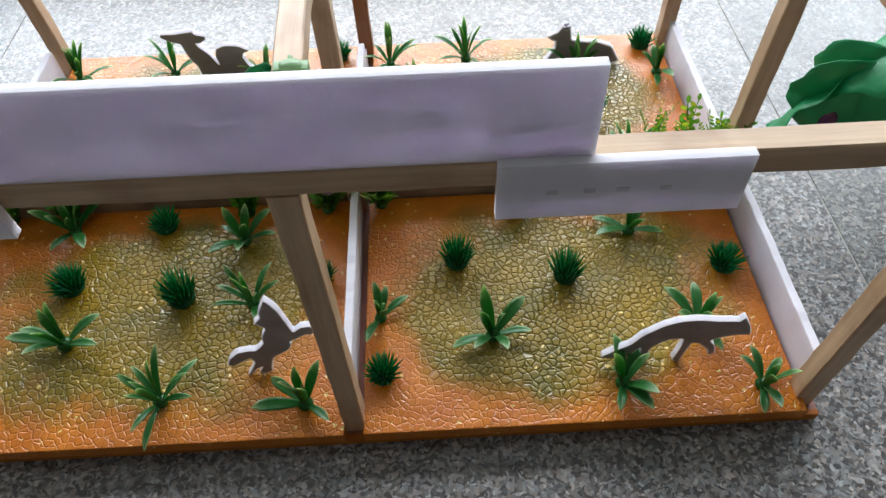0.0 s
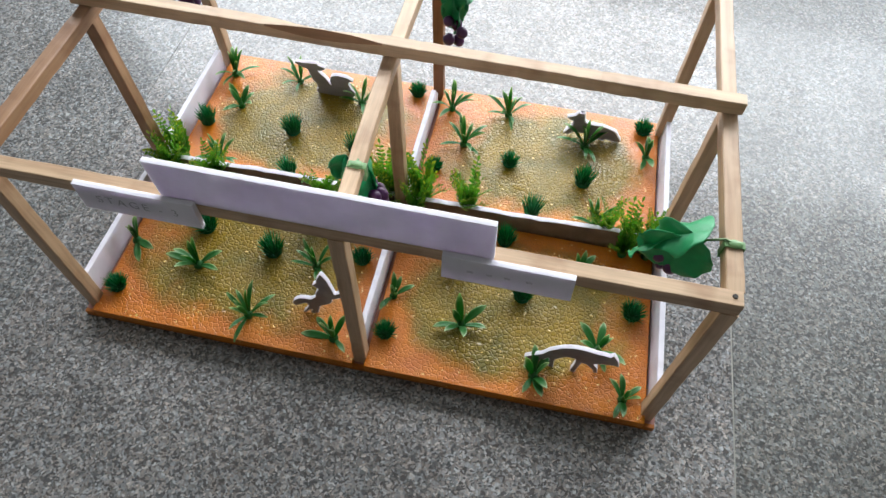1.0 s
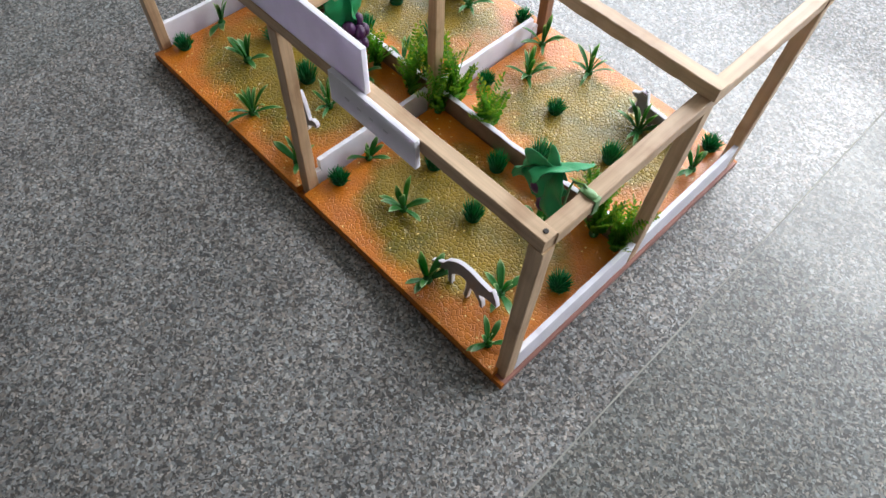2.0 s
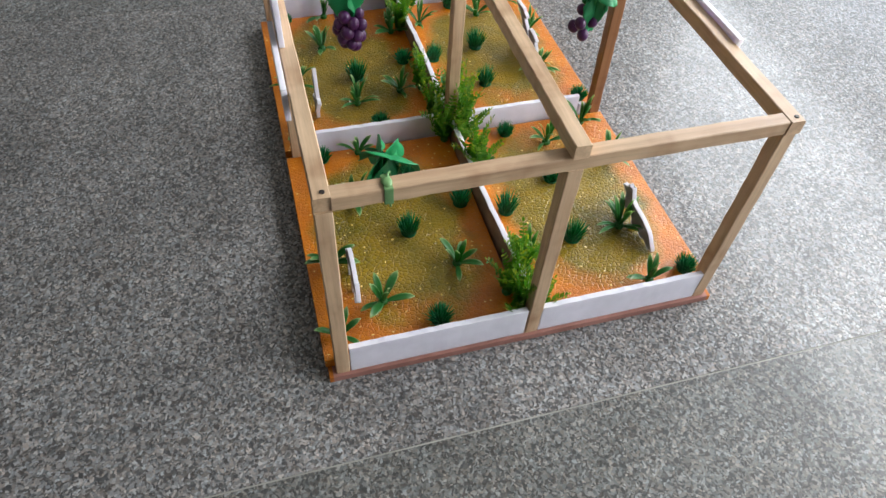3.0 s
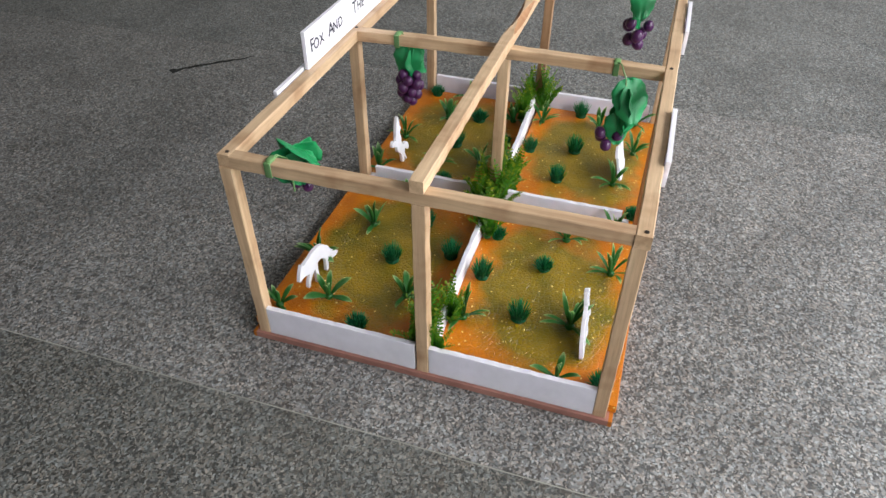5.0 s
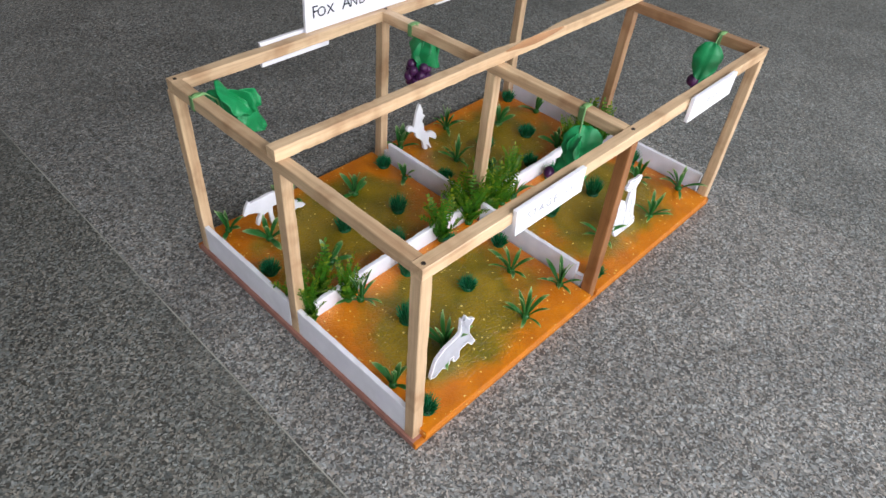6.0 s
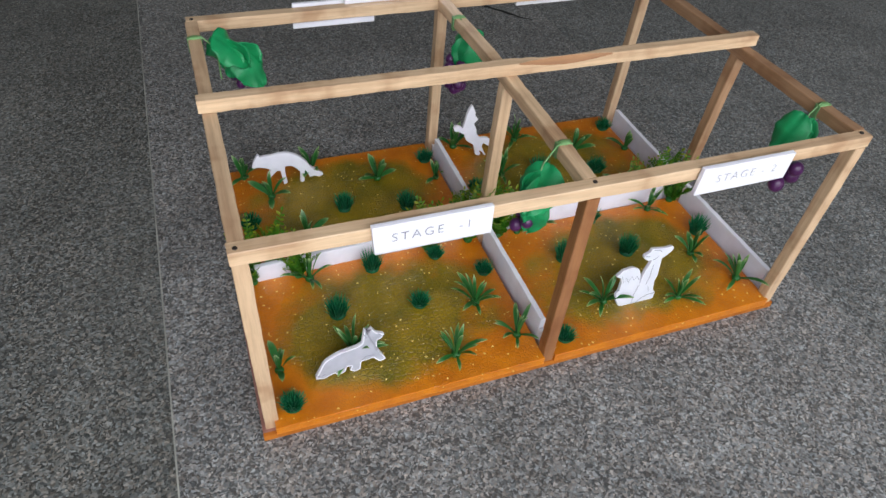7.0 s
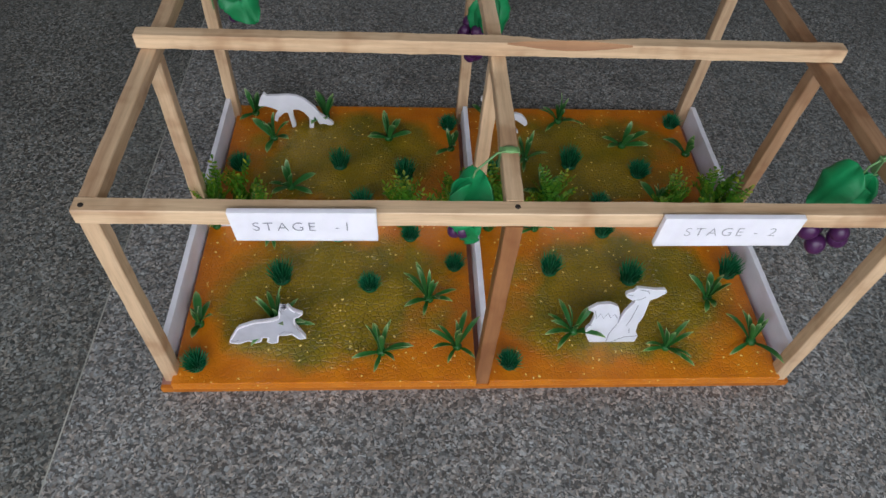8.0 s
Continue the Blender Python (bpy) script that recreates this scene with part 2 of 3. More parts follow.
def base_paint():
    s = Shader("base_board_paint", 0.55, 0.4)
    v = s.coords()
    sep = s.node("ShaderNodeSeparateXYZ")
    s.link(v, sep.inputs[0])
    pink = s.ramp(s.noise(v, 25.0, 4.0), [(0.3, (0.27, 0.12, 0.095)), (0.7, (0.4, 0.19, 0.15))])
    orange = s.ramp(s.noise(v, 30.0, 4.0), [(0.3, (0.36, 0.1, 0.008)), (0.7, (0.55, 0.17, 0.012))])
    far = s.math("GREATER_THAN", s.math("ABSOLUTE", sep.outputs[1]), 0.3)
    s.base(s.mix(far, pink, orange))
    s.bump(s.noise(v, 200.0, 3.0), 0.2, 0.0006)
    return s.m


M_BASE = base_paint()


# ---- mesh helpers ----
def part(name, bm, material, parent, label=""):
    me = bpy.data.meshes.new(name)
    bm.to_mesh(me)
    bm.free()
    for m in material if isinstance(material, (list, tuple)) else [material]:
        me.materials.append(m)
    ob = new(name, me)
    ob.parent = parent
    if label:
        ob["label"] = label
    return ob


def shared(name, me, parent, m):
    ob = new(name, me)
    ob.parent = parent
    ob.matrix_local = m
    return ob


def thing(name, m, label, category, group="", kind=""):
    ob = new(name)
    ob.empty_display_size = 0.02
    ob.matrix_world = m
    return tagged(ob, label, category, group, kind)


def box(bm, lo, hi, bevel=0.0):
    c = [(a + b) / 2 for a, b in zip(lo, hi)]
    d = [b - a for a, b in zip(lo, hi)]
    r = bmesh.ops.create_cube(bm, size=1, matrix=Matrix.Translation(c) @ Matrix.Diagonal((*d, 1)))
    if bevel:
        edges = list({e for v in r["verts"] for e in v.link_edges})
        bmesh.ops.bevel(bm, geom=edges, offset=bevel, segments=2, affect="EDGES", profile=0.6)
    return bm


def smooth(bm):
    for f in bm.faces:
        f.smooth = True
    return bm


def stick(p0, p1, half, up=(0, 0, 1), wane=None, bow=0.0, n=26, seed=0):
    """A sawn stick from p0 to p1 as a loft of chamfered squares; wane(u) gives the chamfer's size along it."""
    rnd = random.Random(seed)
    bm = bmesh.new()
    p0, p1 = Vector(p0), Vector(p1)
    d = (p1 - p0).normalized()
    side = d.cross(Vector(up)).normalized()
    upv = side.cross(d)
    rings = []
    for i in range(n + 1):
        u = i / n
        c = p0.lerp(p1, u) + side * (bow * math.sin(math.pi * u)) + side * rnd.uniform(-1, 1) * 0.0003 + upv * rnd.uniform(-1, 1) * 0.0003
        hs = half * (1 + rnd.uniform(-0.035, 0.03))
        k = 0.0012 if wane is None else max(0.0012, wane(u))
        k0 = 0.0012
        ring = []
        for sx, sy, order in ((-1, -1, 0), (1, -1, 1), (1, 1, 0), (-1, 1, 1)):
            kk = k if sy > 0 else k0
            a = side * sx * (hs - kk) + upv * sy * hs
            b = side * sx * hs + upv * sy * (hs - kk)
            ring += [b, a] if order == 0 else [a, b]
        rings.append([bm.verts.new(c + q) for q in ring])
    for i, (r0, r1) in enumerate(zip(rings, rings[1:])):
        for j in range(8):
            f = bm.faces.new((r0[j], r0[(j + 1) % 8], r1[(j + 1) % 8], r1[j]))
            if wane and wane((i + 0.5) / n) > 0.0014 and j in (4, 6):
                f.material_index = 1
    bm.faces.new(rings[0][::-1])
    bm.faces.new(rings[-1])
    bmesh.ops.recalc_face_normals(bm, faces=bm.faces[:])
    return bm


def slab_outline(points, depth, rim=0.0, round_steps=2):
    """A flat cut-out: a closed outline in x and z, softened, and given depth along y. Faces to -y are material 0, to +y 1, edges 2."""
    pts = [Vector(p) for p in points]
    for _ in range(round_steps):
        out = []
        for a, b in zip(pts, pts[1:] + pts[:1]):
            out += [a.lerp(b, 0.12), a.lerp(b, 0.88)]
        pts = out
    bm = bmesh.new()
    front = [bm.verts.new((p.x, -depth / 2, p.y)) for p in pts]
    back = [bm.verts.new((p.x, depth / 2, p.y)) for p in pts]
    f = bm.faces.new(front)
    b = bm.faces.new(back[::-1])
    b.material_index = 1
    n = len(pts)
    for i in range(n):
        q = bm.faces.new((front[i], front[(i + 1) % n], back[(i + 1) % n], back[i]))
        q.material_index = 2
    bmesh.ops.recalc_face_normals(bm, faces=bm.faces[:])
    if rim:
        for face in (f, b):
            for q in bmesh.ops.inset_region(bm, faces=[face], thickness=rim, use_even_offset=False)["faces"]:
                q.material_index = 2
    return bm


# ---- room ----
def build_room():
    T = 0.2
    ceil = part("ceiling", box(bmesh.new(), (ROOM_W - T, ROOM_S - T, ROOM_H), (ROOM_E + T, ROOM_N + T, ROOM_H + 0.15)), M_CEIL, None)
    tagged(ceil, "plain white plaster ceiling of the hall", "ceiling", kind="structure")
    for name, lo, hi in (
        ("wall_north", (ROOM_W - T, ROOM_N, -0.1), (ROOM_E + T, ROOM_N + T, ROOM_H)),
        ("wall_west", (ROOM_W - T, ROOM_S, -0.1), (ROOM_W, ROOM_N, ROOM_H)),
        ("wall_east", (ROOM_E, ROOM_S, -0.1), (ROOM_E + T, ROOM_N, ROOM_H)),
    ):
        # east wall is out of view, kept near and pale to brighten the floor
        tagged(part(name, box(bmesh.new(), lo, hi), M_WALL_BOUNCE if name == "wall_east" else M_WALL, None), "plain plastered wall of the hall", "wall", kind="structure")
    low_e = WIN_E + 1.0
    bm = bmesh.new()
    box(bm, (ROOM_W - T, ROOM_S - T, -0.1), (WIN_W, ROOM_S, ROOM_H))
    box(bm, (WIN_E, ROOM_S - T, WIN_B), (ROOM_E + T, ROOM_S, ROOM_H))
    box(bm, (low_e, ROOM_S - T, -0.1), (ROOM_E + T, ROOM_S, WIN_B))
    box(bm, (WIN_W, ROOM_S - T, -0.1), (low_e, ROOM_S, 0.1))
    box(bm, (WIN_W, ROOM_S - T, WIN_B - 0.1), (low_e, ROOM_S, WIN_B))
    box(bm, (WIN_W, ROOM_S - T, WIN_T), (WIN_E, ROOM_S, ROOM_H))
    tagged(part("wall_south", bm, M_WALL, None), "plastered wall with one wide window over an added low fill-light opening", "wall", kind="structure")
    # the second, low opening is made up to hold the fill lamp
    for name, label, x0, x1, z0, z1 in (("window_1", "wide open window letting in daylight", WIN_W, WIN_E, WIN_B, WIN_T), ("fill_opening", "added low opening for a dim fill lamp under the wide window", WIN_W, low_e, 0.1, WIN_B - 0.1)):
        win = tagged(new(name), label, "window", kind="structure")
        win.location = ((x0 + x1) / 2, ROOM_S, z0)
        hw, hh = (x1 - x0) / 2, z1 - z0
        bm = bmesh.new()
        for lo, hi in (((-hw, 0.002, 0), (-hw + 0.05, 0.03, hh)), ((hw - 0.05, 0.002, 0), (hw, 0.03, hh)), ((-hw + 0.05, 0.002, 0), (hw - 0.05, 0.03, 0.05)), ((-hw + 0.05, 0.002, hh - 0.05), (hw - 0.05, 0.03, hh))):
            box(bm, lo, hi)
        part("window_frame", bm, M_FRAME, win)


JOINTS_X = [-6.4, -5.22, -4.06, -2.9, -1.74, -0.579, 0.583, 1.745, 2.9, 3.8]
JOINTS_Y = [-2.15, -1.8, 2.06, 5.92, 6.4]


def build_floor():
    floor = tagged(new("floor"), "grey speckled polished granite floor of wide slabs", "floor", kind="structure")
    part("joint_bed", box(bmesh.new(), (ROOM_W, ROOM_S, -0.1), (ROOM_E, ROOM_N, -0.0009)), M_JOINT, floor, "pale cement filler between slabs")
    # an old hairline crack in one slab
    rnd = random.Random(5)
    bm = bmesh.new()
    prev = None
    for i in range(19):
        u = i / 18
        c = Vector((0.365 + 0.17 * u + rnd.uniform(-0.003, 0.003), 1.05 - 0.175 * u + 0.008 * math.sin(6 * u) + rnd.uniform(-0.003, 0.003), 0.0006))
        w = (0.011 if i < 2 else 0.0075 * math.sin(math.pi * (0.2 + 0.75 * u))) * rnd.uniform(0.7, 1.15)
        pair = [bm.verts.new(c + Vector((w * 0.6, w, 0))), bm.verts.new(c - Vector((w * 0.6, w, 0)))]
        if prev:
            bm.faces.new((prev[0], prev[1], pair[1], pair[0]))
        prev = pair
    bmesh.ops.recalc_face_normals(bm, faces=bm.faces[:])
    part("crack", bm, M_CRACK, floor, "dark hairline crack")
    for i, (x0, x1) in enumerate(zip(JOINTS_X, JOINTS_X[1:])):
        for y0, y1 in zip(JOINTS_Y, JOINTS_Y[1:]):
            gap = 0.0012 if i in (4, 5) else 0.0008
            bm = box(bmesh.new(), (x0 + (0.0012 if i == 5 else 0.0008), y0 + gap, -0.03), (x1 - (0.0012 if i == 4 else 0.0008), y1 - gap, 0), 0.0006)
            part("slab", bm, M_GRANITE_PALE if i == 4 else M_GRANITE if i == 5 else M_GRANITE_MID if i > 5 else M_GRANITE_DIM, floor)


# ---- the wooden display frame ----
BASE_T, TOP, HALF = 0.012, 0.369, 0.01
PX, PY = 0.442, 0.285
GROUND = 0.028


def build_frame():
    f = thing("display_frame", pose(0, 0, 0), "open box frame of pale wooden sticks on a painted board", "diorama frame")
    part("base_board", box(bmesh.new(), (-0.457, -0.306, 0), (0.459, 0.306, BASE_T), 0.001), M_BASE, f, "pink-brown painted board with orange edges")
    # upright posts
    foot = BASE_T
    low = TOP - 2 * HALF
    posts = [
        ((-PX, -PY), (-PX, -PY)), ((0.444, -0.293), (0.459, -0.291)), ((-PX, PY), (-PX, 0.283)), ((0.444, PY), (0.452, 0.284)),
        ((-0.001, -0.294), (0.006, -0.29)), ((0.0, 0.287), (0.003, 0.284)), ((-PX, -0.001), (-PX, -0.003)), ((0.446, 0.0), (0.464, -0.004)),
        ((0.003, 0.0), (0.011, -0.004)),
    ]
    for k, ((x0, y0), (x1, y1)) in enumerate(posts):
        part("post", stick((x0, y0, foot), (x1, y1, low - 0.0005), HALF, up=(0, 1, 0), seed=k, n=18), M_WOOD_RED if k == 4 else M_WOOD_BROWN["z"] if k == 7 else M_WOOD["z"], f)
    # top rails
    zc = TOP - HALF
    rails = [
        ((-0.45, 0.283, zc), (0.463, 0.284, zc), "x", 0.0), ((-0.453, -0.287, zc), (0.47, -0.291, zc), "x", 0.001),
        ((-PX, -0.2765, zc), (-PX, 0.2735, zc), "y", 0.0), ((0.462, -0.2805, zc), (0.456, 0.2735, zc), "y", 0.0),
        ((0.006, -0.279, zc), (0.003, 0.2735, zc), "y", 0.0065),
    ]
    for k, (a, b, ax, bow) in enumerate(rails):
        r = part("rail", stick(a, b, HALF, bow=bow, seed=20 + k), M_WOOD_BROWN["y"] if k == 3 else M_WOOD[ax], f)
        if ax == "x":
            for px in (a[0] + 0.009, 0.008, b[0] - 0.012):
                bm = bmesh.new()
                bmesh.ops.create_cone(bm, cap_ends=True, segments=10, radius1=0.0034, radius2=0.0028, depth=0.0016, matrix=Matrix.Translation((px, a[1] - 0.002, TOP + 0.0004)))
                part("screw", bm, M_SCREW, r)
    # the middle rail lies on top of the others, with a waney stretch past the crossing
    wane = lambda u: 0.0094 * math.cos(math.pi / 2 * (u - 0.6) / 0.105) ** 1.2 if 0.495 < u < 0.705 else 0
    part("middle_rail", stick((-0.456, -0.003, TOP + HALF + 0.0006), (0.479, -0.01, TOP + HALF + 0.0006), HALF, wane=wane, n=96, seed=40), [M_WOOD["x"], M_BARK], f, "pale stick with a waney edge past the crossing")
    # painted ground panels
    for sx in (-1, 1):
        for sy in (-1, 1):
            bm = box(bmesh.new(), (-0.2145, -0.151, -0.006), (0.2145, 0.151, 0.01), 0.0012)
            p = part("ground_panel", bm, M_GROUND, f, "ground painted orange with olive green patches, pebbled")
            p.matrix_local = pose(sx * 0.2237, sy * 0.1575, BASE_T + 0.0062, 0, 0, 0 if sx * sy > 0 else 180)
    # low white foam boards round and between the plots
    walls = [
        (((-0.447, -0.275), (-0.447, -0.012)), 0.057, M_FOAM), (((-0.447, 0.0115), (-0.447, 0.2735)), 0.058, M_FOAM), (((0.452, -0.274), (0.453, -0.014)), 0.053, M_FOAM), (((0.453, 0.0115), (0.457, 0.2735)), 0.053, M_FOAM),
        (((0.0035, 0.0215), (0.0035, 0.262)), 0.056, M_FOAM), (((0.004, -0.26), (0.004, -0.019)), 0.054, M_FOAM),
        (((-0.428, -0.0098), (-0.222, -0.0018), (-0.0125, 0.0)), 0.051, M_FOAM_STAIN_SHADE), (((0.0165, 0.001), (0.22, -0.001), (0.427, 0.0056)), 0.051, M_FOAM_STAIN_SHADE),
    ]
    for k, (line, h, back) in enumerate(walls):
        bm = bmesh.new()
        rnd = random.Random(70 + k)
        n = 26
        rows = []
        line = [Vector(p) for p in line]
        rough = 0.0014 if back is M_FOAM_STAIN_SHADE else 0.0007
        along = (line[-1] - line[0]).normalized()
        side = Vector((-along.y, along.x))
        for i in range(n + 1):
            u = i / n * (len(line) - 1)
            q = min(int(u), len(line) - 2)
            c = line[q].lerp(line[q + 1], u - q)
            top = h + rnd.uniform(-1, 1) * rough
            hw = 0.0045 + rnd.uniform(-0.3, 0.3) * rough
            rows.append([bm.verts.new((*(c + side * o), BASE_T + 0.0003 + z)) for o, z in ((-hw, 0), (hw, 0), (hw, top - 0.001), (hw - 0.0007, top), (0.0007 - hw, top), (-hw, top - 0.001))])
        for a, b in zip(rows, rows[1:]):
            for j in range(6):
                bm.faces.new((a[j], a[(j + 1) % 6], b[(j + 1) % 6], b[j])).material_index = 1 if j == 1 else 0
        bm.faces.new(rows[0][::-1]), bm.faces.new(rows[-1])
        bmesh.ops.recalc_face_normals(bm, faces=bm.faces[:])
        part("divider_board", bm, [M_FOAM, back], f, "low white foam board" if back is M_FOAM else "low white foam board with a rough top, one face paint-stained and tinted by ground bounce")
    for sy in (-1, 1):
        bm = box(bmesh.new(), (-0.0045, -0.0065, 0), (0.0045, 0.0065, 0.034), 0.0006)
        part("divider_end", bm, M_FOAM, f, "short white foam piece").matrix_local = pose(0.003, sy * 0.2688, BASE_T + 0.0003)
    return f


# ---- signs ----
def lettering(text, size, parent, m, material, space=1.25, weight=-0.022):
    cu = bpy.data.curves.new("lettering", "FONT")
    cu.body, cu.size, cu.align_x, cu.align_y, cu.space_character = text, size, "CENTER", "CENTER", space
    cu.extrude, cu.offset = 0.00015, weight * size
    cu.materials.append(material)
    ob = new("lettering", cu)
    ob.parent = parent
    ob.matrix_local = m
    return ob


def build_sign(corners, depth, m, label):
    sign = thing("stage_sign", m, label, "sign", "signs on the rails")
    part("board", slab_outline(corners, depth, round_steps=0), M_FOAM, sign)
    return sign


def build_signs():
    face = -0.0042
    s1 = build_sign([(-0.074, -0.0215), (0.0755, -0.0215), (0.0745, 0.0215), (-0.0775, 0.0215)], 0.007, pose(-0.216, -0.3025, 0.3545), "white foam sign lettered STAGE -1 on the rail")
    lettering("STAGE  -1", 0.0185, s1, pose(-0.003, face, 0.001, 90), M_PENCIL, 1.3)
    s2 = build_sign([(-0.0765, -0.0225), (0.077, -0.0215), (0.0785, 0.0215), (-0.0745, 0.0215)], 0.007, pose(0.237, -0.3065, 0.352, 0, 0, 0), "white foam sign lettered STAGE - 2 on the rail")
    lettering("STAGE - 2", 0.0185, s2, pose(0.002, face, 0.001, 90), M_PALE_PENCIL, 1.3)
    s3 = build_sign([(-0.074, -0.0225), (0.074, -0.0225), (0.0735, 0.0225), (-0.0745, 0.0225)], 0.007, pose(0.2385, 0.2985, 0.355, 0, 0, 180), "white foam sign lettered STAGE - 3 on the rail")
    lettering("STAGE - 3", 0.0185, s3, pose(0, face, 0.001, 90), M_PALE_PENCIL, 1.3)
    s4 = build_sign([(-0.0745, -0.0225), (0.0745, -0.0225), (0.073, 0.0225), (-0.0745, 0.0225)], 0.007, pose(-0.198, 0.2985, 0.351, 0, 0, 180), "white foam sign with faint marks on the rail")
    bm = bmesh.new()
    for x in (-0.042, -0.02, 0.0, 0.025):
        box(bm, (x - 0.0035, face - 0.0001, -0.0015), (x + 0.0035, face + 0.0004, 0.0015))
    part("faint_mark", bm, M_FAINT, s4)
    t = thing("title_sign", pose(0.0165, 0.2895, TOP + 0.0005), "long white foam title board standing on the rail", "sign")
    part("board", slab_outline([(-0.1965, 0), (0.19, 0), (0.1955, 0.0635), (-0.1945, 0.0635)], 0.007, round_steps=0), M_FOAM, t)
    for word, x, w in (("F", -0.158, 0), ("OX", -0.134, 1), ("A", -0.086, 0), ("ND", -0.058, 1), ("T", 0.016, 0), ("HE", 0.043, 1), ("G", 0.106, 0), ("RAPES", 0.158, 1)):
        lettering(word, 0.025 if w else 0.032, t, pose(x - 0.0165, face, 0.033 - (0.002 if w else 0), 90), M_INK, 1.1, 0.004)


# ---- plants ----
def blade_mesh(length, width, rise, droop, fold=0.25, n=5, seed=0):
    """One arched leaf from the origin outwards along +x, folded along its middle, with a paler rim and tip held in the colour layer."""
    bm = bmesh.new()
    lay = bm.loops.layers.color.new("edge")
    rnd = random.Random(seed)
    rows, under, tone = [], [], {}
    x = z = 0.0
    for i in range(n + 1):
        u = i / n
        ang = radians(rise) - radians(droop) * u * u
        if i:
            x += length / n * math.cos(ang)
            z += length / n * math.sin(ang)
        w = width * (0.32 + 1.15 * u) * max(0.03, 1 - u ** 3.2) ** 0.75
        lift = w * fold
        nx, nz = -math.sin(ang), math.cos(ang)
        top, low = [], []
        for k, (side, up) in enumerate(((-1, 1), (-0.55, 0.4), (0, 0), (0.55, 0.4), (1, 1))):
            p = Vector((x + nx * lift * up, side * w, z + nz * lift * up))
            pale = min(1.0, (0.5 if k in (0, 4) else 0.12 if k == 2 else 0.05) * (0.25 + u) + 0.9 * max(0, u - 0.68) / 0.32) * rnd.uniform(0.6, 1)
            for lst, off in ((top, 0.0), (low, -0.0005)):
                v = bm.verts.new(p + Vector((nx, 0, nz)) * off)
                tone[v] = pale
                lst.append(v)
        rows.append(top), under.append(low)
    faces = []
    for a, b, c, d in zip(rows, rows[1:], under, under[1:]):
        for j in range(4):
            faces.append(bm.faces.new((a[j], b[j], b[j + 1], a[j + 1])))
            faces.append(bm.faces.new((c[j], c[j + 1], d[j + 1], d[j])))
        faces.append(bm.faces.new((a[0], c[0], d[0], b[0])))
        faces.append(bm.faces.new((a[4], b[4], d[4], c[4])))
    for f in faces:
        f.smooth = True
        for lp in f.loops:
            c = tone[lp.vert]
            lp[lay] = (c, c, c, 1)
    bmesh.ops.recalc_face_normals(bm, faces=bm.faces[:])
    return bm


def mesh_of(name, bm, material):
    me = bpy.data.meshes.new(name)
    bm.to_mesh(me)
    bm.free()
    me.materials.append(material)
    return me


def crown_mesh():
    bm = bmesh.new()
    bmesh.ops.create_uvsphere(bm, u_segments=10, v_segments=6, radius=1)
    for v in bm.verts:
        v.co = Vector((v.co.x * 0.007, v.co.y * 0.007, 0.004 + v.co.z * 0.0055))
    return mesh_of("crown", smooth(bm), M_LEAF)


BROAD = [mesh_of("leaf", blade_mesh(0.045 * k, 0.0059 * w, r, d, 0.24, 7, i), M_LEAF) for i, (k, w, r, d) in enumerate(((1.0, 1.0, 62, 36), (0.96, 1.1, 46, 40), (1.02, 0.95, 82, 18), (0.85, 0.95, 26, 34)))]
NARROW = [mesh_of("leaf", blade_mesh(0.05 * k, 0.0038 * w, r, d, 0.3, 7, 9 + i), M_LEAF) for i, (k, w, r, d) in enumerate(((1.0, 1.0, 66, 40), (0.95, 1.1, 48, 46), (1.08, 1.0, 84, 18), (0.85, 0.95, 28, 38)))]
CROWN = crown_mesh()


def meets_board(x, y, dx, dy):
    """Whether a step from x, y by dx, dy runs into one of the low boards or past the ground's edge."""
    far = abs(x + dx) > 0.438
    over = (x - 0.004) * (x + dx - 0.004) < 0 or y * (y + dy) < 0
    return far or over


def leafy(x, y, size, broad, seed, z=GROUND):
    rnd = random.Random(seed)
    label = "green plastic plant with broad pale-edged leaves" if broad else "green plastic plant with narrow pale-edged blades"
    spin = rnd.uniform(0, 360)
    t = thing("leafy_plant", pose(x, y, z, 0, 0, spin) @ Matrix.Scale(size, 4), label + " stuck in the painted ground", "plastic plant", "leafy plants in the plots")
    shared("crown", CROWN, t, Matrix.Identity(4))
    kinds = BROAD if broad else NARROW
    n = 8 if broad else 12
    for i in range(n):
        k = (2, 0, 1, 3)[i % 4] if i > 1 else 2
        turn = 360 * i / n * (3 if broad else 5) + rnd.uniform(-20, 20)
        rx, ry, sc = rnd.uniform(-14, 14), rnd.uniform(-8, 10), rnd.uniform(0.8, 1.12)
        a = radians(spin + turn)
        if meets_board(x, y, 0.042 * size * math.cos(a), 0.042 * size * math.sin(a)):
            k, rx, ry, sc = 2, rx * 0.3, -12, sc * 0.85
        shared("leaf", kinds[k], t, pose(0, 0, 0.004, rx, ry, turn) @ pose(0.002, 0, 0) @ Matrix.Scale(sc, 4))
    return t


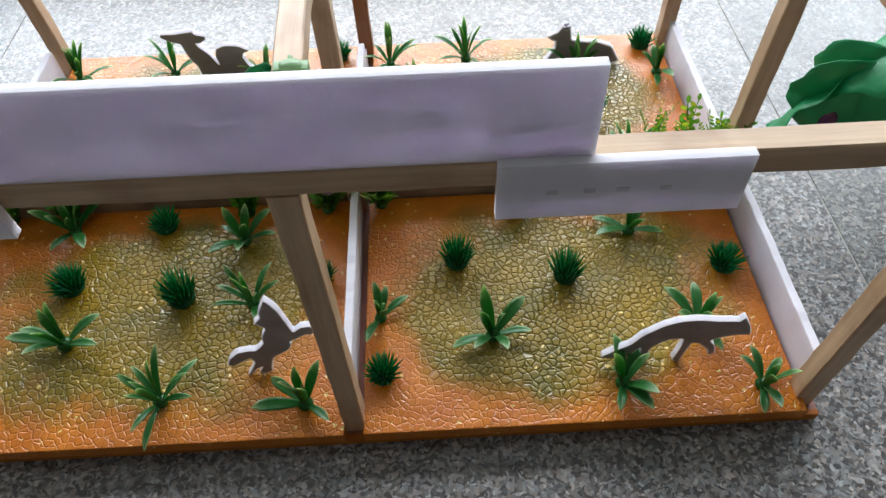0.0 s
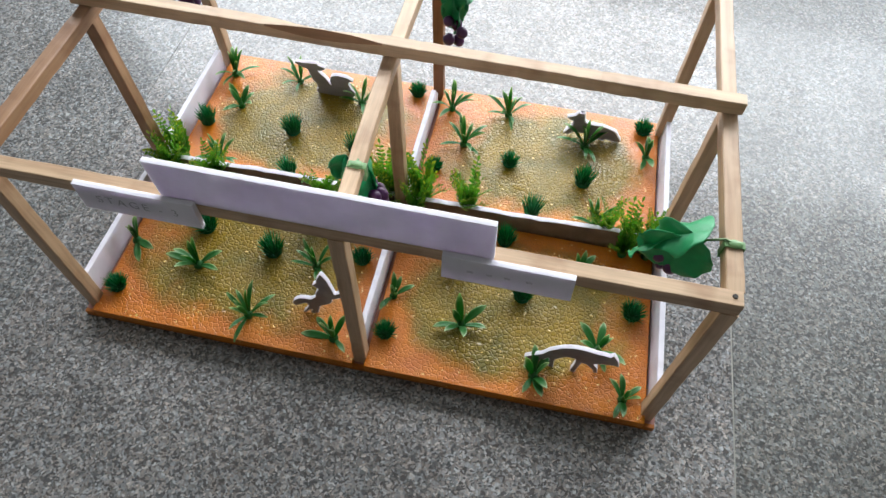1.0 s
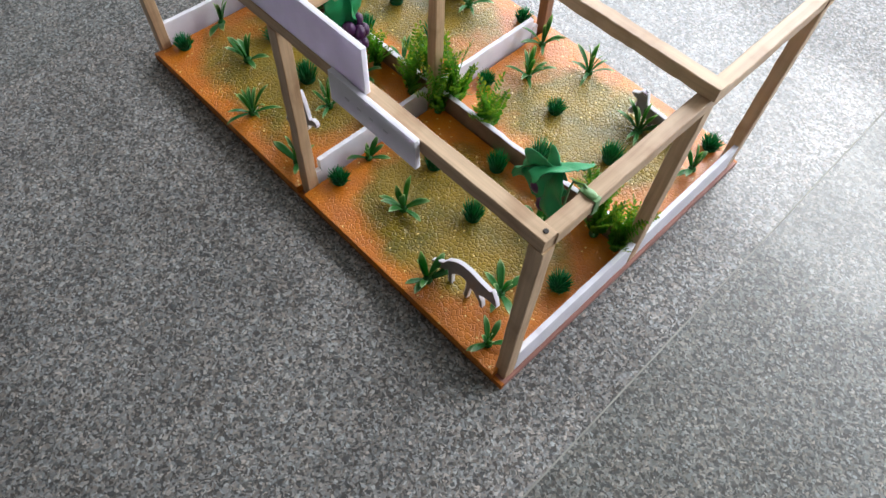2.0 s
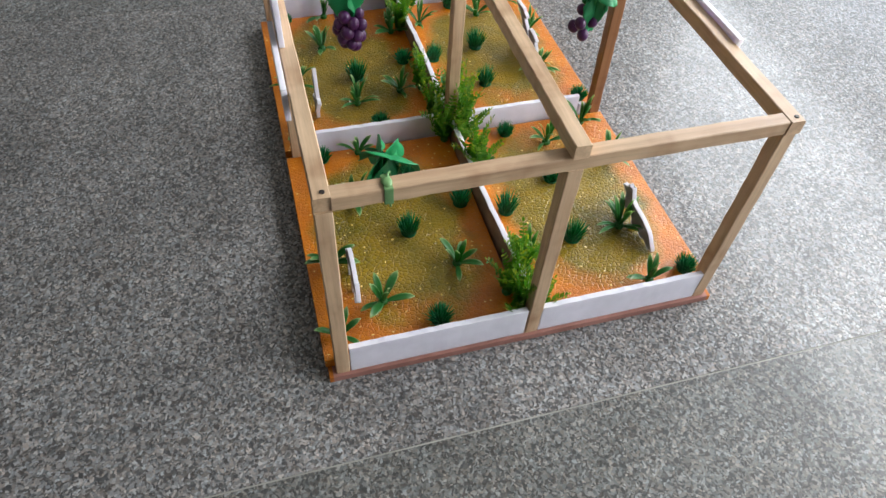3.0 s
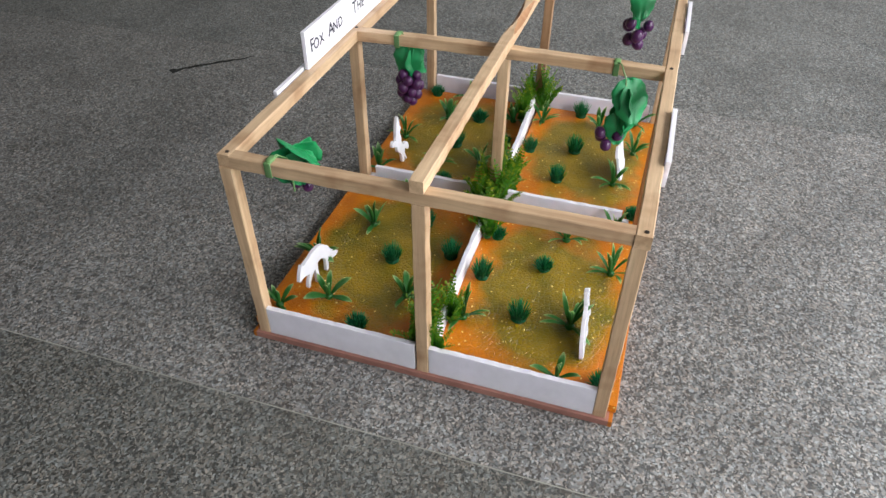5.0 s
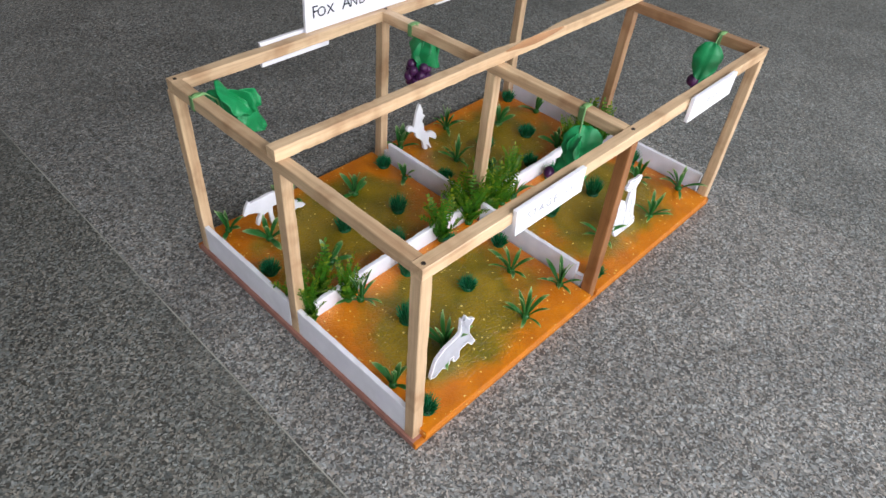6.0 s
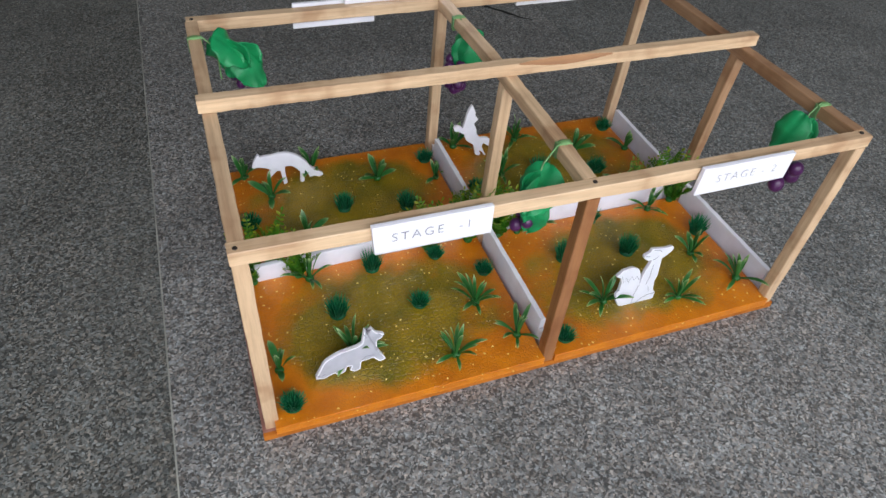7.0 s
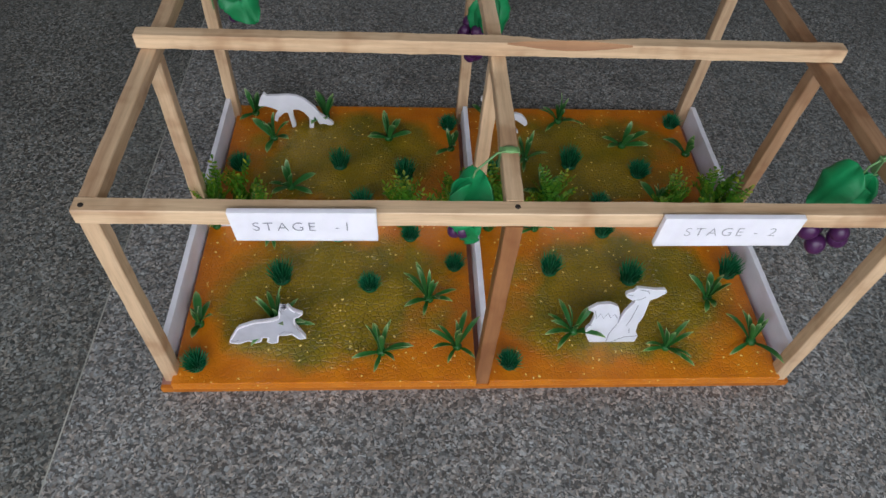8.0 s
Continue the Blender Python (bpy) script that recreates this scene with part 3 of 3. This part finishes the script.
def spike_meshes(seed, n, spread, height):
    """A domed base and a burst of thin pointed blades."""
    rnd = random.Random(seed)
    bm = bmesh.new()
    lay = bm.loops.layers.color.new("edge")
    for i in range(n):
        a = i * 2.39996
        r = math.sqrt((i + 0.5) / n)
        lean = r * spread * rnd.uniform(0.8, 1.15)
        d = Vector((math.cos(a) * math.sin(lean), math.sin(a) * math.sin(lean), math.cos(lean)))
        b = Vector((math.cos(a) * r * 0.0098, math.sin(a) * r * 0.0098, 0.003 + 0.004 * (1 - r * r)))
        ln = height * rnd.uniform(0.75, 1.1) * (1 - 0.25 * r)
        side = d.cross(Vector((0, 0, 1)))
        side = side.normalized() if side.length > 0.01 else Vector((1, 0, 0))
        other = d.cross(side)
        w = 0.00105
        sag = Vector((0, 0, -0.15 * ln * r))
        rings = []
        for u, k in ((0, 1.0), (0.55, 0.8)):
            c = b + d * ln * u + sag * u * u
            rings.append([bm.verts.new(c + (side * math.cos(q) + other * math.sin(q)) * w * k) for q in (0.5, 2.6, 4.7)])
        tip = bm.verts.new(b + d * ln + sag)
        fs = []
        for j in range(3):
            fs.append((bm.faces.new((rings[0][j], rings[0][(j + 1) % 3], rings[1][(j + 1) % 3], rings[1][j])), 0.1))
            fs.append((bm.faces.new((rings[1][j], rings[1][(j + 1) % 3], tip)), 0.8))
        for f, c in fs:
            for lp in f.loops:
                lp[lay] = (c, c, c, 1)
    blades = mesh_of("blade_burst", bm, M_SPIKE)
    bm = bmesh.new()
    bmesh.ops.create_uvsphere(bm, u_segments=14, v_segments=8, radius=1)
    for v in bm.verts:
        k = 1 + 0.06 * noise.noise(v.co * 4)
        v.co = Vector((v.co.x * 0.0115 * k, v.co.y * 0.0115 * k, max(0.0, 0.002 + v.co.z * 0.007)))
    return mesh_of("base", smooth(bm), M_SPIKE), blades


SPIKES = [spike_meshes(1, 72, 0.42, 0.039), spike_meshes(2, 90, 0.72, 0.025), spike_meshes(3, 66, 0.4, 0.043)]


def spiky(x, y, size, kind, seed, z=GROUND):
    rnd = random.Random(seed)
    t = thing("grass_tuft", pose(x, y, z, 0, 0, rnd.uniform(0, 360)) @ Matrix.Scale(size, 4), "dark green plastic grass tuft with thin spikes on the painted ground", "grass tuft", "grass tufts in the plots")
    b, s = SPIKES[kind]
    shared("base", b, t, Matrix.Identity(4))
    o = shared("blade_burst", s, t, Matrix.Identity(4))
    o["kind"] = "stuff"
    return t


def frond_mesh(seed, length, rise):
    """A thin stem with pairs of oval leaflets that shrink towards the tip."""
    rnd = random.Random(seed)
    bm = bmesh.new()
    lay = bm.loops.layers.color.new("edge")
    n = 15
    pts = []
    x = z = 0.0
    for i in range(n + 1):
        u = i / n
        ang = radians(rise - 30 * u * u)
        pts.append((Vector((x, 0.004 * math.sin(3 * u + seed), z)), ang))
        x += length / n * math.cos(ang)
        z += length / n * math.sin(ang)
    faces = []
    for (a, _), (b, _) in zip(pts, pts[1:]):
        w = 0.0006
        ra = [bm.verts.new(a + Vector(q) * w) for q in ((0, 1, 0), (0, -0.5, 0.87), (0, -0.5, -0.87))]
        rb = [bm.verts.new(b + Vector(q) * w) for q in ((0, 1, 0), (0, -0.5, 0.87), (0, -0.5, -0.87))]
        for j in range(3):
            faces.append((bm.faces.new((ra[j], ra[(j + 1) % 3], rb[(j + 1) % 3], rb[j])), 0.1))
    for i, (c, ang) in enumerate(pts[2:], 2):
        u = i / n
        fwd = Vector((math.cos(ang), 0, math.sin(ang)))
        up = Vector((-math.sin(ang), 0, math.cos(ang)))
        for side in (-1, 1) if i < n else (0,):
            out = (Vector((0, side, 0)) + fwd * (0.55 if side else 1) + up * rnd.uniform(-0.15, 0.5)).normalized()
            wid = (out.cross(up) if side else Vector((0, 1, 0))).normalized()
            nrm = out.cross(wid)
            ln = 0.0118 * (1 - 0.45 * u) * rnd.uniform(0.8, 1.15)
            hw = ln * 0.27
            rows = []
            for k, (p, q) in enumerate(((0.0, 0.12), (0.3, 0.9), (0.62, 1.0), (0.88, 0.55), (1.0, 0.06))):
                mid = c + out * ln * p - nrm * ln * 0.12 * p * p
                rows.append([bm.verts.new(mid + wid * hw * q + nrm * hw * 0.25), bm.verts.new(mid), bm.verts.new(mid - wid * hw * q + nrm * hw * 0.25)])
            tone = min(1, max(0, (u - 0.35) * 0.9 + rnd.uniform(-0.25, 0.3)))
            for r0, r1 in zip(rows, rows[1:]):
                for j in range(2):
                    faces.append((bm.faces.new((r0[j], r0[j + 1], r1[j + 1], r1[j])), tone))
    for f, c in faces:
        f.smooth = True
        for lp in f.loops:
            lp[lay] = (c, c, c, 1)
    return mesh_of("frond", bm, M_FERN)


FRONDS = [frond_mesh(1, 0.082, 88), frond_mesh(2, 0.072, 76), frond_mesh(3, 0.06, 64), frond_mesh(4, 0.092, 90)]


def fern(x, y, size, n, seed, z=GROUND):
    rnd = random.Random(seed)
    t = thing("fern", pose(x, y, z, 0, 0, rnd.uniform(0, 360)) @ Matrix.Scale(size, 4), "yellow-green plastic fern growing beside the white divider", "plastic fern", "ferns along the divider")
    shared("crown", CROWN, t, Matrix.Identity(4))
    for i in range(n):
        shared("frond", FRONDS[(i * 3 + seed) % 4], t, pose(0, 0, 0.003, 0, 0, 360 * i / n * 1.7 + rnd.uniform(-25, 25)) @ pose(0.002, 0, 0, rnd.uniform(-14, 14)) @ Matrix.Scale(rnd.uniform(0.75, 1.1), 4))
    return t


SPIKY = [
    (-0.408, -0.279, 1.0, 1), (-0.305, -0.125, 1.05, 0), (-0.167, -0.141, 0.95, 1), (-0.032, -0.1, 0.9, 1), (-0.103, -0.037, 0.9, 1), (-0.222, -0.037, 1.0, 2),
    (0.04, -0.281, 0.95, 1), (0.123, -0.11, 0.95, 2), (0.25, -0.128, 1.05, 0), (0.417, -0.116, 1.0, 0), (0.225, -0.028, 0.95, 0),
    (-0.23, 0.136, 1.0, 0), (-0.111, 0.109, 1.0, 0), (-0.409, 0.131, 1.05, 1), (-0.028, 0.247, 0.95, 1), (-0.186, 0.034, 1.0, 0),
    (0.417, 0.259, 0.95, 1), (0.194, 0.141, 1.1, 0), (0.043, 0.124, 0.95, 1), (0.321, 0.119, 1.1, 1), (0.232, 0.036, 1.0, 1),
]
LEAFY = [
    (-0.416, -0.211, 0.95, 1), (-0.3, -0.212, 1.12, 0), (-0.075, -0.167, 1.05, 0), (-0.146, -0.261, 1.0, 0), (-0.035, -0.253, 0.95, 0),
    (0.142, -0.228, 0.98, 0), (0.278, -0.257, 0.9, 0), (0.368, -0.167, 0.95, 1), (0.412, -0.248, 1.05, 0), (-0.333, -0.034, 1.0, 0), (0.109, -0.02, 0.9, 0), (0.358, -0.03, 0.9, 0),
    (-0.143, 0.209, 1.05, 1), (-0.358, 0.207, 1.0, 1), (-0.266, 0.271, 1.05, 1), (-0.402, 0.28, 0.95, 1), (-0.313, 0.077, 1.0, 1), (-0.025, 0.181, 0.85, 1),
    (0.305, 0.194, 1.1, 1), (0.191, 0.265, 1.0, 0), (0.048, 0.275, 1.05, 1), (0.425, 0.171, 1.0, 1), (0.113, 0.155, 0.95, 0), (0.134, 0.065, 0.95, 1), (0.339, 0.038, 1.0, 1),
]
FERNS = [
    (-0.425, 0.014, 0.9, 8), (-0.385, 0.018, 0.95, 9), (-0.35, -0.02, 0.85, 7), (-0.425, -0.016, 0.8, 7), (-0.11, -0.016, 0.95, 9), (0.03, -0.018, 1.05, 11),
    (-0.03, -0.016, 1.0, 10), (-0.025, 0.018, 0.9, 8), (0.04, 0.022, 0.85, 7), (0.135, 0.022, 0.85, 7), (0.345, 0.016, 0.85, 8), (0.42, 0.016, 0.95, 9), (0.42, -0.016, 0.95, 9), (0.07, -0.02, 0.8, 6),
]


def build_plants():
    for k, (x, y, s, kind) in enumerate(SPIKY):
        spiky(x, y, s * 1.15, kind, 100 + k)
    for k, (x, y, s, broad) in enumerate(LEAFY):
        leafy(x, y, s * 1.12, broad, 200 + k)
    for k, (x, y, s, n) in enumerate(FERNS):
        fern(x, y, s * 1.25, n + 6, 300 + k)


# ---- cut-out animals: plain flat boards ----
WALKING = [(-68, 50), (-63, 66), (-54, 81), (-50, 74), (-42, 75), (-32, 75), (-12, 78), (5, 76), (19, 69), (36, 52), (44, 36), (56, 27), (70, 13), (61, 9), (51, 13), (42, 11), (38, 22), (33, 31), (30, 0), (22, 0), (24, 27),
           (15, 39), (7, 45), (-5, 45), (-6, 30), (-3, 4), (-11, 0), (-13, 22), (-15, 37), (-22, 36), (-34, 24), (-37, 14), (-43, 16), (-40, 30), (-32, 41), (-42, 47), (-56, 51)]
LYING = [(-56, 6), (-39, 36), (-16, 46), (12, 49), (21, 53), (23, 65), (26, 80), (31, 70), (37, 79), (43, 68), (57, 61), (50, 54), (44, 52), (43, 37), (54, 15), (56, 9), (46, 7), (36, 19), (29, 17), (17, 17),
         (15, 2), (5, 0), (-2, 5), (2, 13), (-6, 14), (-9, 5), (-20, 2), (-26, 8), (-43, 2)]
SITTING = [(-66, 64), (-53, 74), (-35, 76), (-22, 70), (-17, 55), (-18, 38), (-16, 40), (-11, 59), (-1, 76), (1, 83), (-5, 82), (-15, 89), (-15, 95), (-4, 99), (-1, 105), (13, 103), (26, 101), (41, 102), (43, 96), (32, 87),
           (21, 82), (20, 66), (18, 48), (13, 37), (13, 19), (18, 13), (15, 0), (-7, 0), (-30, 0), (-54, 0), (-62, 16), (-63, 26), (-57, 35), (-54, 51), (-57, 60)]
LEAPING = [(-14, 133), (-5, 113), (-5, 105), (3, 96), (-1, 93), (-6, 87), (1, 72), (2, 60), (12, 48), (20, 48), (31, 45), (41, 34), (45, 24), (40, 19), (29, 28), (20, 34), (18, 25), (25, 10), (31, 0), (27, 0),
           (18, 13), (12, 16), (18, 5), (13, 2), (4, 7), (3, 15), (-2, 33), (-19, 46), (-24, 55), (-24, 62), (-32, 67), (-40, 73), (-47, 73), (-51, 81), (-47, 87), (-38, 86), (-30, 78), (-27, 94), (-23, 115), (-18, 127)]


def drawn_line(bm, points, face_y, width=0.0011):
    """A thin pencilled line laid on a flat face, through points in x and z."""
    pts = [Vector((a / 1000, b / 1000)) for a, b in points]
    rows = []
    for i, p in enumerate(pts):
        d = (pts[min(i + 1, len(pts) - 1)] - pts[max(i - 1, 0)]).normalized()
        o = Vector((-d.y, d.x)) * width / 2
        rows.append([bm.verts.new((q.x, face_y, q.y)) for q in (p + o, p - o)])
    for (a, b), (c, d) in zip(rows, rows[1:]):
        bm.faces.new((a, b, d, c)).material_index = 3


def cutout(outline, x, y, turn, mats, label, lean=0, rim=0.0011, lines=()):
    depth = 0.0065
    bm = slab_outline([(a / 1000, b / 1000) for a, b in outline], depth, rim, round_steps=1)
    for line in lines:
        drawn_line(bm, line, -depth / 2 - 0.0003)
    ob = part("animal_cutout", bm, [*mats, M_PENCIL], None)
    ob.matrix_world = pose(x, y, GROUND - 0.001, 0, 0, turn) @ pose(0, 0, 0, lean)
    return tagged(ob, label, "cut-out figure", "cut-out figures in the plots")


def build_cutouts():
    # faces to +y are a darker grey than the fronts
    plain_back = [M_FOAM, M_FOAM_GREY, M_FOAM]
    sketch = [[(-55, 63), (-51, 48), (-46, 57), (-41, 48), (-35, 58), (-30, 49), (-25, 56), (-20, 48)],
              [(-18, 38), (-27, 18), (-29, 2)],
              [(6, 73), (1, 48), (-4, 34)],
              [(1, 29), (3, 19)],
              [(18, 13), (-2, 11), (-11, 7), (-22, 0)],
              [(3, 102), (16, 99), (18, 95)],
              [(1, 83), (8, 84), (14, 89)],
              [(-14, 93), (-4, 91)],
              [(40, 98), (42, 95)],
              [(-62, 36), (-56, 34)]]
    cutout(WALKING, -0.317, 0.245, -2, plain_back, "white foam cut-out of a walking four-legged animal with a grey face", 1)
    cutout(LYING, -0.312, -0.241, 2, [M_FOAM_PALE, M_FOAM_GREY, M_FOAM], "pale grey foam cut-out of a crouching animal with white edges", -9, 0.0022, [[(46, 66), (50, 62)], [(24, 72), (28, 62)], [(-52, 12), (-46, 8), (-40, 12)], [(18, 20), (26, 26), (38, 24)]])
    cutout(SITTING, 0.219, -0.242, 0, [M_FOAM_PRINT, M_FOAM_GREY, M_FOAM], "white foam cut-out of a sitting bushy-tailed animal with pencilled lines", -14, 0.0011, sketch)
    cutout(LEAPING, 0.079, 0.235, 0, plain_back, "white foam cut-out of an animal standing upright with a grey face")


# ---- bunches of grapes ----
def vine_leaf(seed, length, half, blunt=0.62):
    """A broad cloth leaf from its stalk at the origin along +x: rounded base, pointed tip, creased along the middle, with a softly waved rim."""
    rnd = random.Random(seed)
    bm = bmesh.new()
    n, m = 18, 12
    ph = rnd.uniform(0, 6)
    top, low = [], []
    for i in range(n + 1):
        u = i / n
        w = half * max(0.02, math.sin(math.pi * min(0.995, u ** 0.72 * 0.97 + 0.02))) ** blunt
        ra, rb = [], []
        for j in range(m + 1):
            v = -1 + 2 * j / m
            rim = 1 + 0.035 * math.sin(9 * u * math.pi + ph + (2 if v > 0 else 0)) * abs(v)
            x, y = length * u, w * v * rim
            z = 0.004 - 0.22 * length * u * u - 0.36 * half * v * v * math.sin(math.pi * u) + 0.14 * half * math.exp(-((v / 0.16) ** 2)) * -0.5
            z += half * abs(v) ** 2 * (0.1 * math.sin(4.2 * u * math.pi + ph) + 0.05 * math.sin(9 * u + 3 * v + ph)) + 0.07 * half * noise.noise(Vector((x * 50, y * 50, seed * 3.1)))
            ra.append(bm.verts.new((x, y, z)))
            rb.append(bm.verts.new((x, y, z - 0.0006)))
        top.append(ra), low.append(rb)
    for i in range(n):
        for j in range(m):
            bm.faces.new((top[i][j], top[i + 1][j], top[i + 1][j + 1], top[i][j + 1]))
            bm.faces.new((low[i][j], low[i][j + 1], low[i + 1][j + 1], low[i + 1][j]))
        bm.faces.new((top[i][0], low[i][0], low[i + 1][0], top[i + 1][0]))
        bm.faces.new((top[i][m], top[i + 1][m], low[i + 1][m], low[i][m]))
    for j in range(m):
        bm.faces.new((top[0][j], top[0][j + 1], low[0][j + 1], low[0][j]))
        bm.faces.new((top[n][j], low[n][j], low[n][j + 1], top[n][j + 1]))
    bmesh.ops.recalc_face_normals(bm, faces=bm.faces[:])
    return mesh_of("vine_leaf", smooth(bm), M_VINE)


VINES = [vine_leaf(1, 0.07, 0.027), vine_leaf(2, 0.062, 0.023), vine_leaf(3, 0.066, 0.025), vine_leaf(6, 0.07, 0.034, 0.42)]


def berry():
    bm = bmesh.new()
    bmesh.ops.create_uvsphere(bm, u_segments=14, v_segments=9, radius=0.0095)
    for v in bm.verts:
        v.co.z *= 1.12
    return mesh_of("berry", smooth(bm), M_GRAPE)


BERRY = berry()


def grapes(x, y, across, drop, seed, leaves, berries, swing=(0.0, 0.0), lift=0.0, out=0.0, back=0.0, plump=1.0):
    """A bunch tied to a rail with green tape: stalk, cupped leaves, and berries below."""
    rnd = random.Random(seed)
    t = thing("grape_bunch", pose(x, y, TOP), "purple plastic grapes under green fabric leaves, taped to the rail", "grape bunch", "grape bunches on the rails")
    bm = bmesh.new()
    h = HALF + 0.0016
    w = 0.005
    for lo, hi in (((-h, 0.0), (h, 0.0016)), ((-h, -0.0216), (h, -2 * HALF)), ((-h, -2 * HALF), (-HALF, 0.0)), ((HALF, -2 * HALF), (h, 0.0))):
        if across == "y":
            box(bm, (lo[0], -w, lo[1]), (hi[0], w, hi[1]), 0.0006)
        else:
            box(bm, (-w, lo[0], lo[1]), (w, hi[0], hi[1]), 0.0006)
    # the knot on top
    r = bmesh.ops.create_uvsphere(bm, u_segments=14, v_segments=8, radius=1)
    for v in r["verts"]:
        k = 1 + 0.22 * noise.noise(v.co * 2.2 + Vector((seed, 0, 0)))
        v.co = Vector((v.co.x * 0.0085 * k, v.co.y * 0.0062 * k, 0.0014 + v.co.z * 0.0026 * k))
    part("tape", smooth(bm), M_TAPE, t, "green tape knotted round the rail")
    sx, sy = swing
    cu = bpy.data.curves.new("stalk", "CURVE")
    cu.dimensions, cu.bevel_depth, cu.bevel_resolution = "3D", 0.0014, 2
    sp = cu.splines.new("POLY")
    pts = [(0.0, 0.0, 0.001), (sx * 0.35, sy * 0.35, 0.003), (sx * 0.9, sy * 0.9, -0.012), (sx, sy, -0.03 - drop), (sx, sy, -0.07 - drop)]
    sp.points.add(len(pts) - 1)
    for p, c in zip(sp.points, pts):
        p.co = (*c, 1)
    cu.materials.append(M_TAPE)
    ob = new("stalk", cu)
    ob.parent = t
    for turn, tilt, z, kind, sc, dx, *roll in leaves:
        shared("vine_leaf", VINES[kind], t, pose(sx + dx, sy, z - drop, 0, 0, turn) @ pose(0, 0, 0, 0, tilt, 0) @ pose(0, 0, 0, *(roll or [rnd.uniform(-12, 12)])) @ (Matrix.Diagonal((*sc, 1)) if isinstance(sc, tuple) else Matrix.Scale(sc, 4)))
    for i in range(berries):
        u = i / max(1, berries - 1)
        span = 0.058 * min(1.0, berries / 8)
        r = (0.0165 if berries > 4 else 0.01) * math.sin(math.pi * (0.2 + 0.72 * u)) + 0.002
        a = i * 2.4
        shared("berry", BERRY, t, pose(sx + out + r * plump * math.cos(a), sy + back + r * plump * math.sin(a), lift - drop - 0.072 - span * u, rnd.uniform(-30, 30), rnd.uniform(-30, 30), 0) @ Matrix.Scale(plump * rnd.uniform(0.9, 1.1), 4))
    return t


def build_grapes():
    full = [(-70, 62, -0.016, 0, 1.0, 0.016), (40, 66, -0.018, 1, 1.1, 0.014), (165, 64, -0.016, 2, (1.0, 1.2, 1.0), 0.006), (250, 68, -0.028, 1, 1.0, 0.006)]
    side = [(-14, 30, 0.005, 3, 1.0, -0.004, 12), (-30, 50, -0.022, 2, (1.1, 1.25, 1.0), 0.03, 24), (50, 66, -0.002, 3, (0.95, 1.2, 1.0), 0.016, 0), (84, 72, -0.01, 3, (0.85, 1.0, 1.0), 0.036, 0), (225, 74, -0.012, 2, (0.85, 1.1, 1.0), 0.02, 0)]
    grapes(-0.442, 0.213, "y", 0.0, 1, side, 3, (0.03, -0.01), 0.014, 0.03)
    grapes(0.003, 0.196, "y", 0.0, 2, full, 22, (0.002, -0.02), 0.002, -0.006)
    low = [(210, 46, -0.008, 0, (1.1, 1.2, 1.0), 0.016, 0), (285, 70, -0.02, 2, 1.05, 0), (80, 74, -0.018, 1, 1.0, 0), (205, 80, -0.056, 2, (1.05, 1.15, 1.0), 0), (300, 80, -0.052, 1, 1.0, 0), (120, 80, -0.05, 1, 1.0, 0), (10, 80, -0.046, 1, 1.0, 0)]
    grapes(0.008, -0.2, "y", 0.006, 3, low, 5, (-0.044, -0.024), -0.016, -0.006, 0.018)
    big = [(-80, 76, -0.02, 0, 1.05, 0.004), (40, 76, -0.022, 1, 1.05, 0.002), (190, 50, -0.012, 2, 1.1, -0.008), (235, 78, -0.036, 0, 1.05, 0)]
    grapes(0.458, -0.21, "y", 0.0, 4, big, 8, (-0.022, 0.0), -0.014, 0.0, 0.0, 1.35)


build_room()
build_signs()
build_grapes()
build_cutouts()
build_plants()
build_frame()
build_floor()
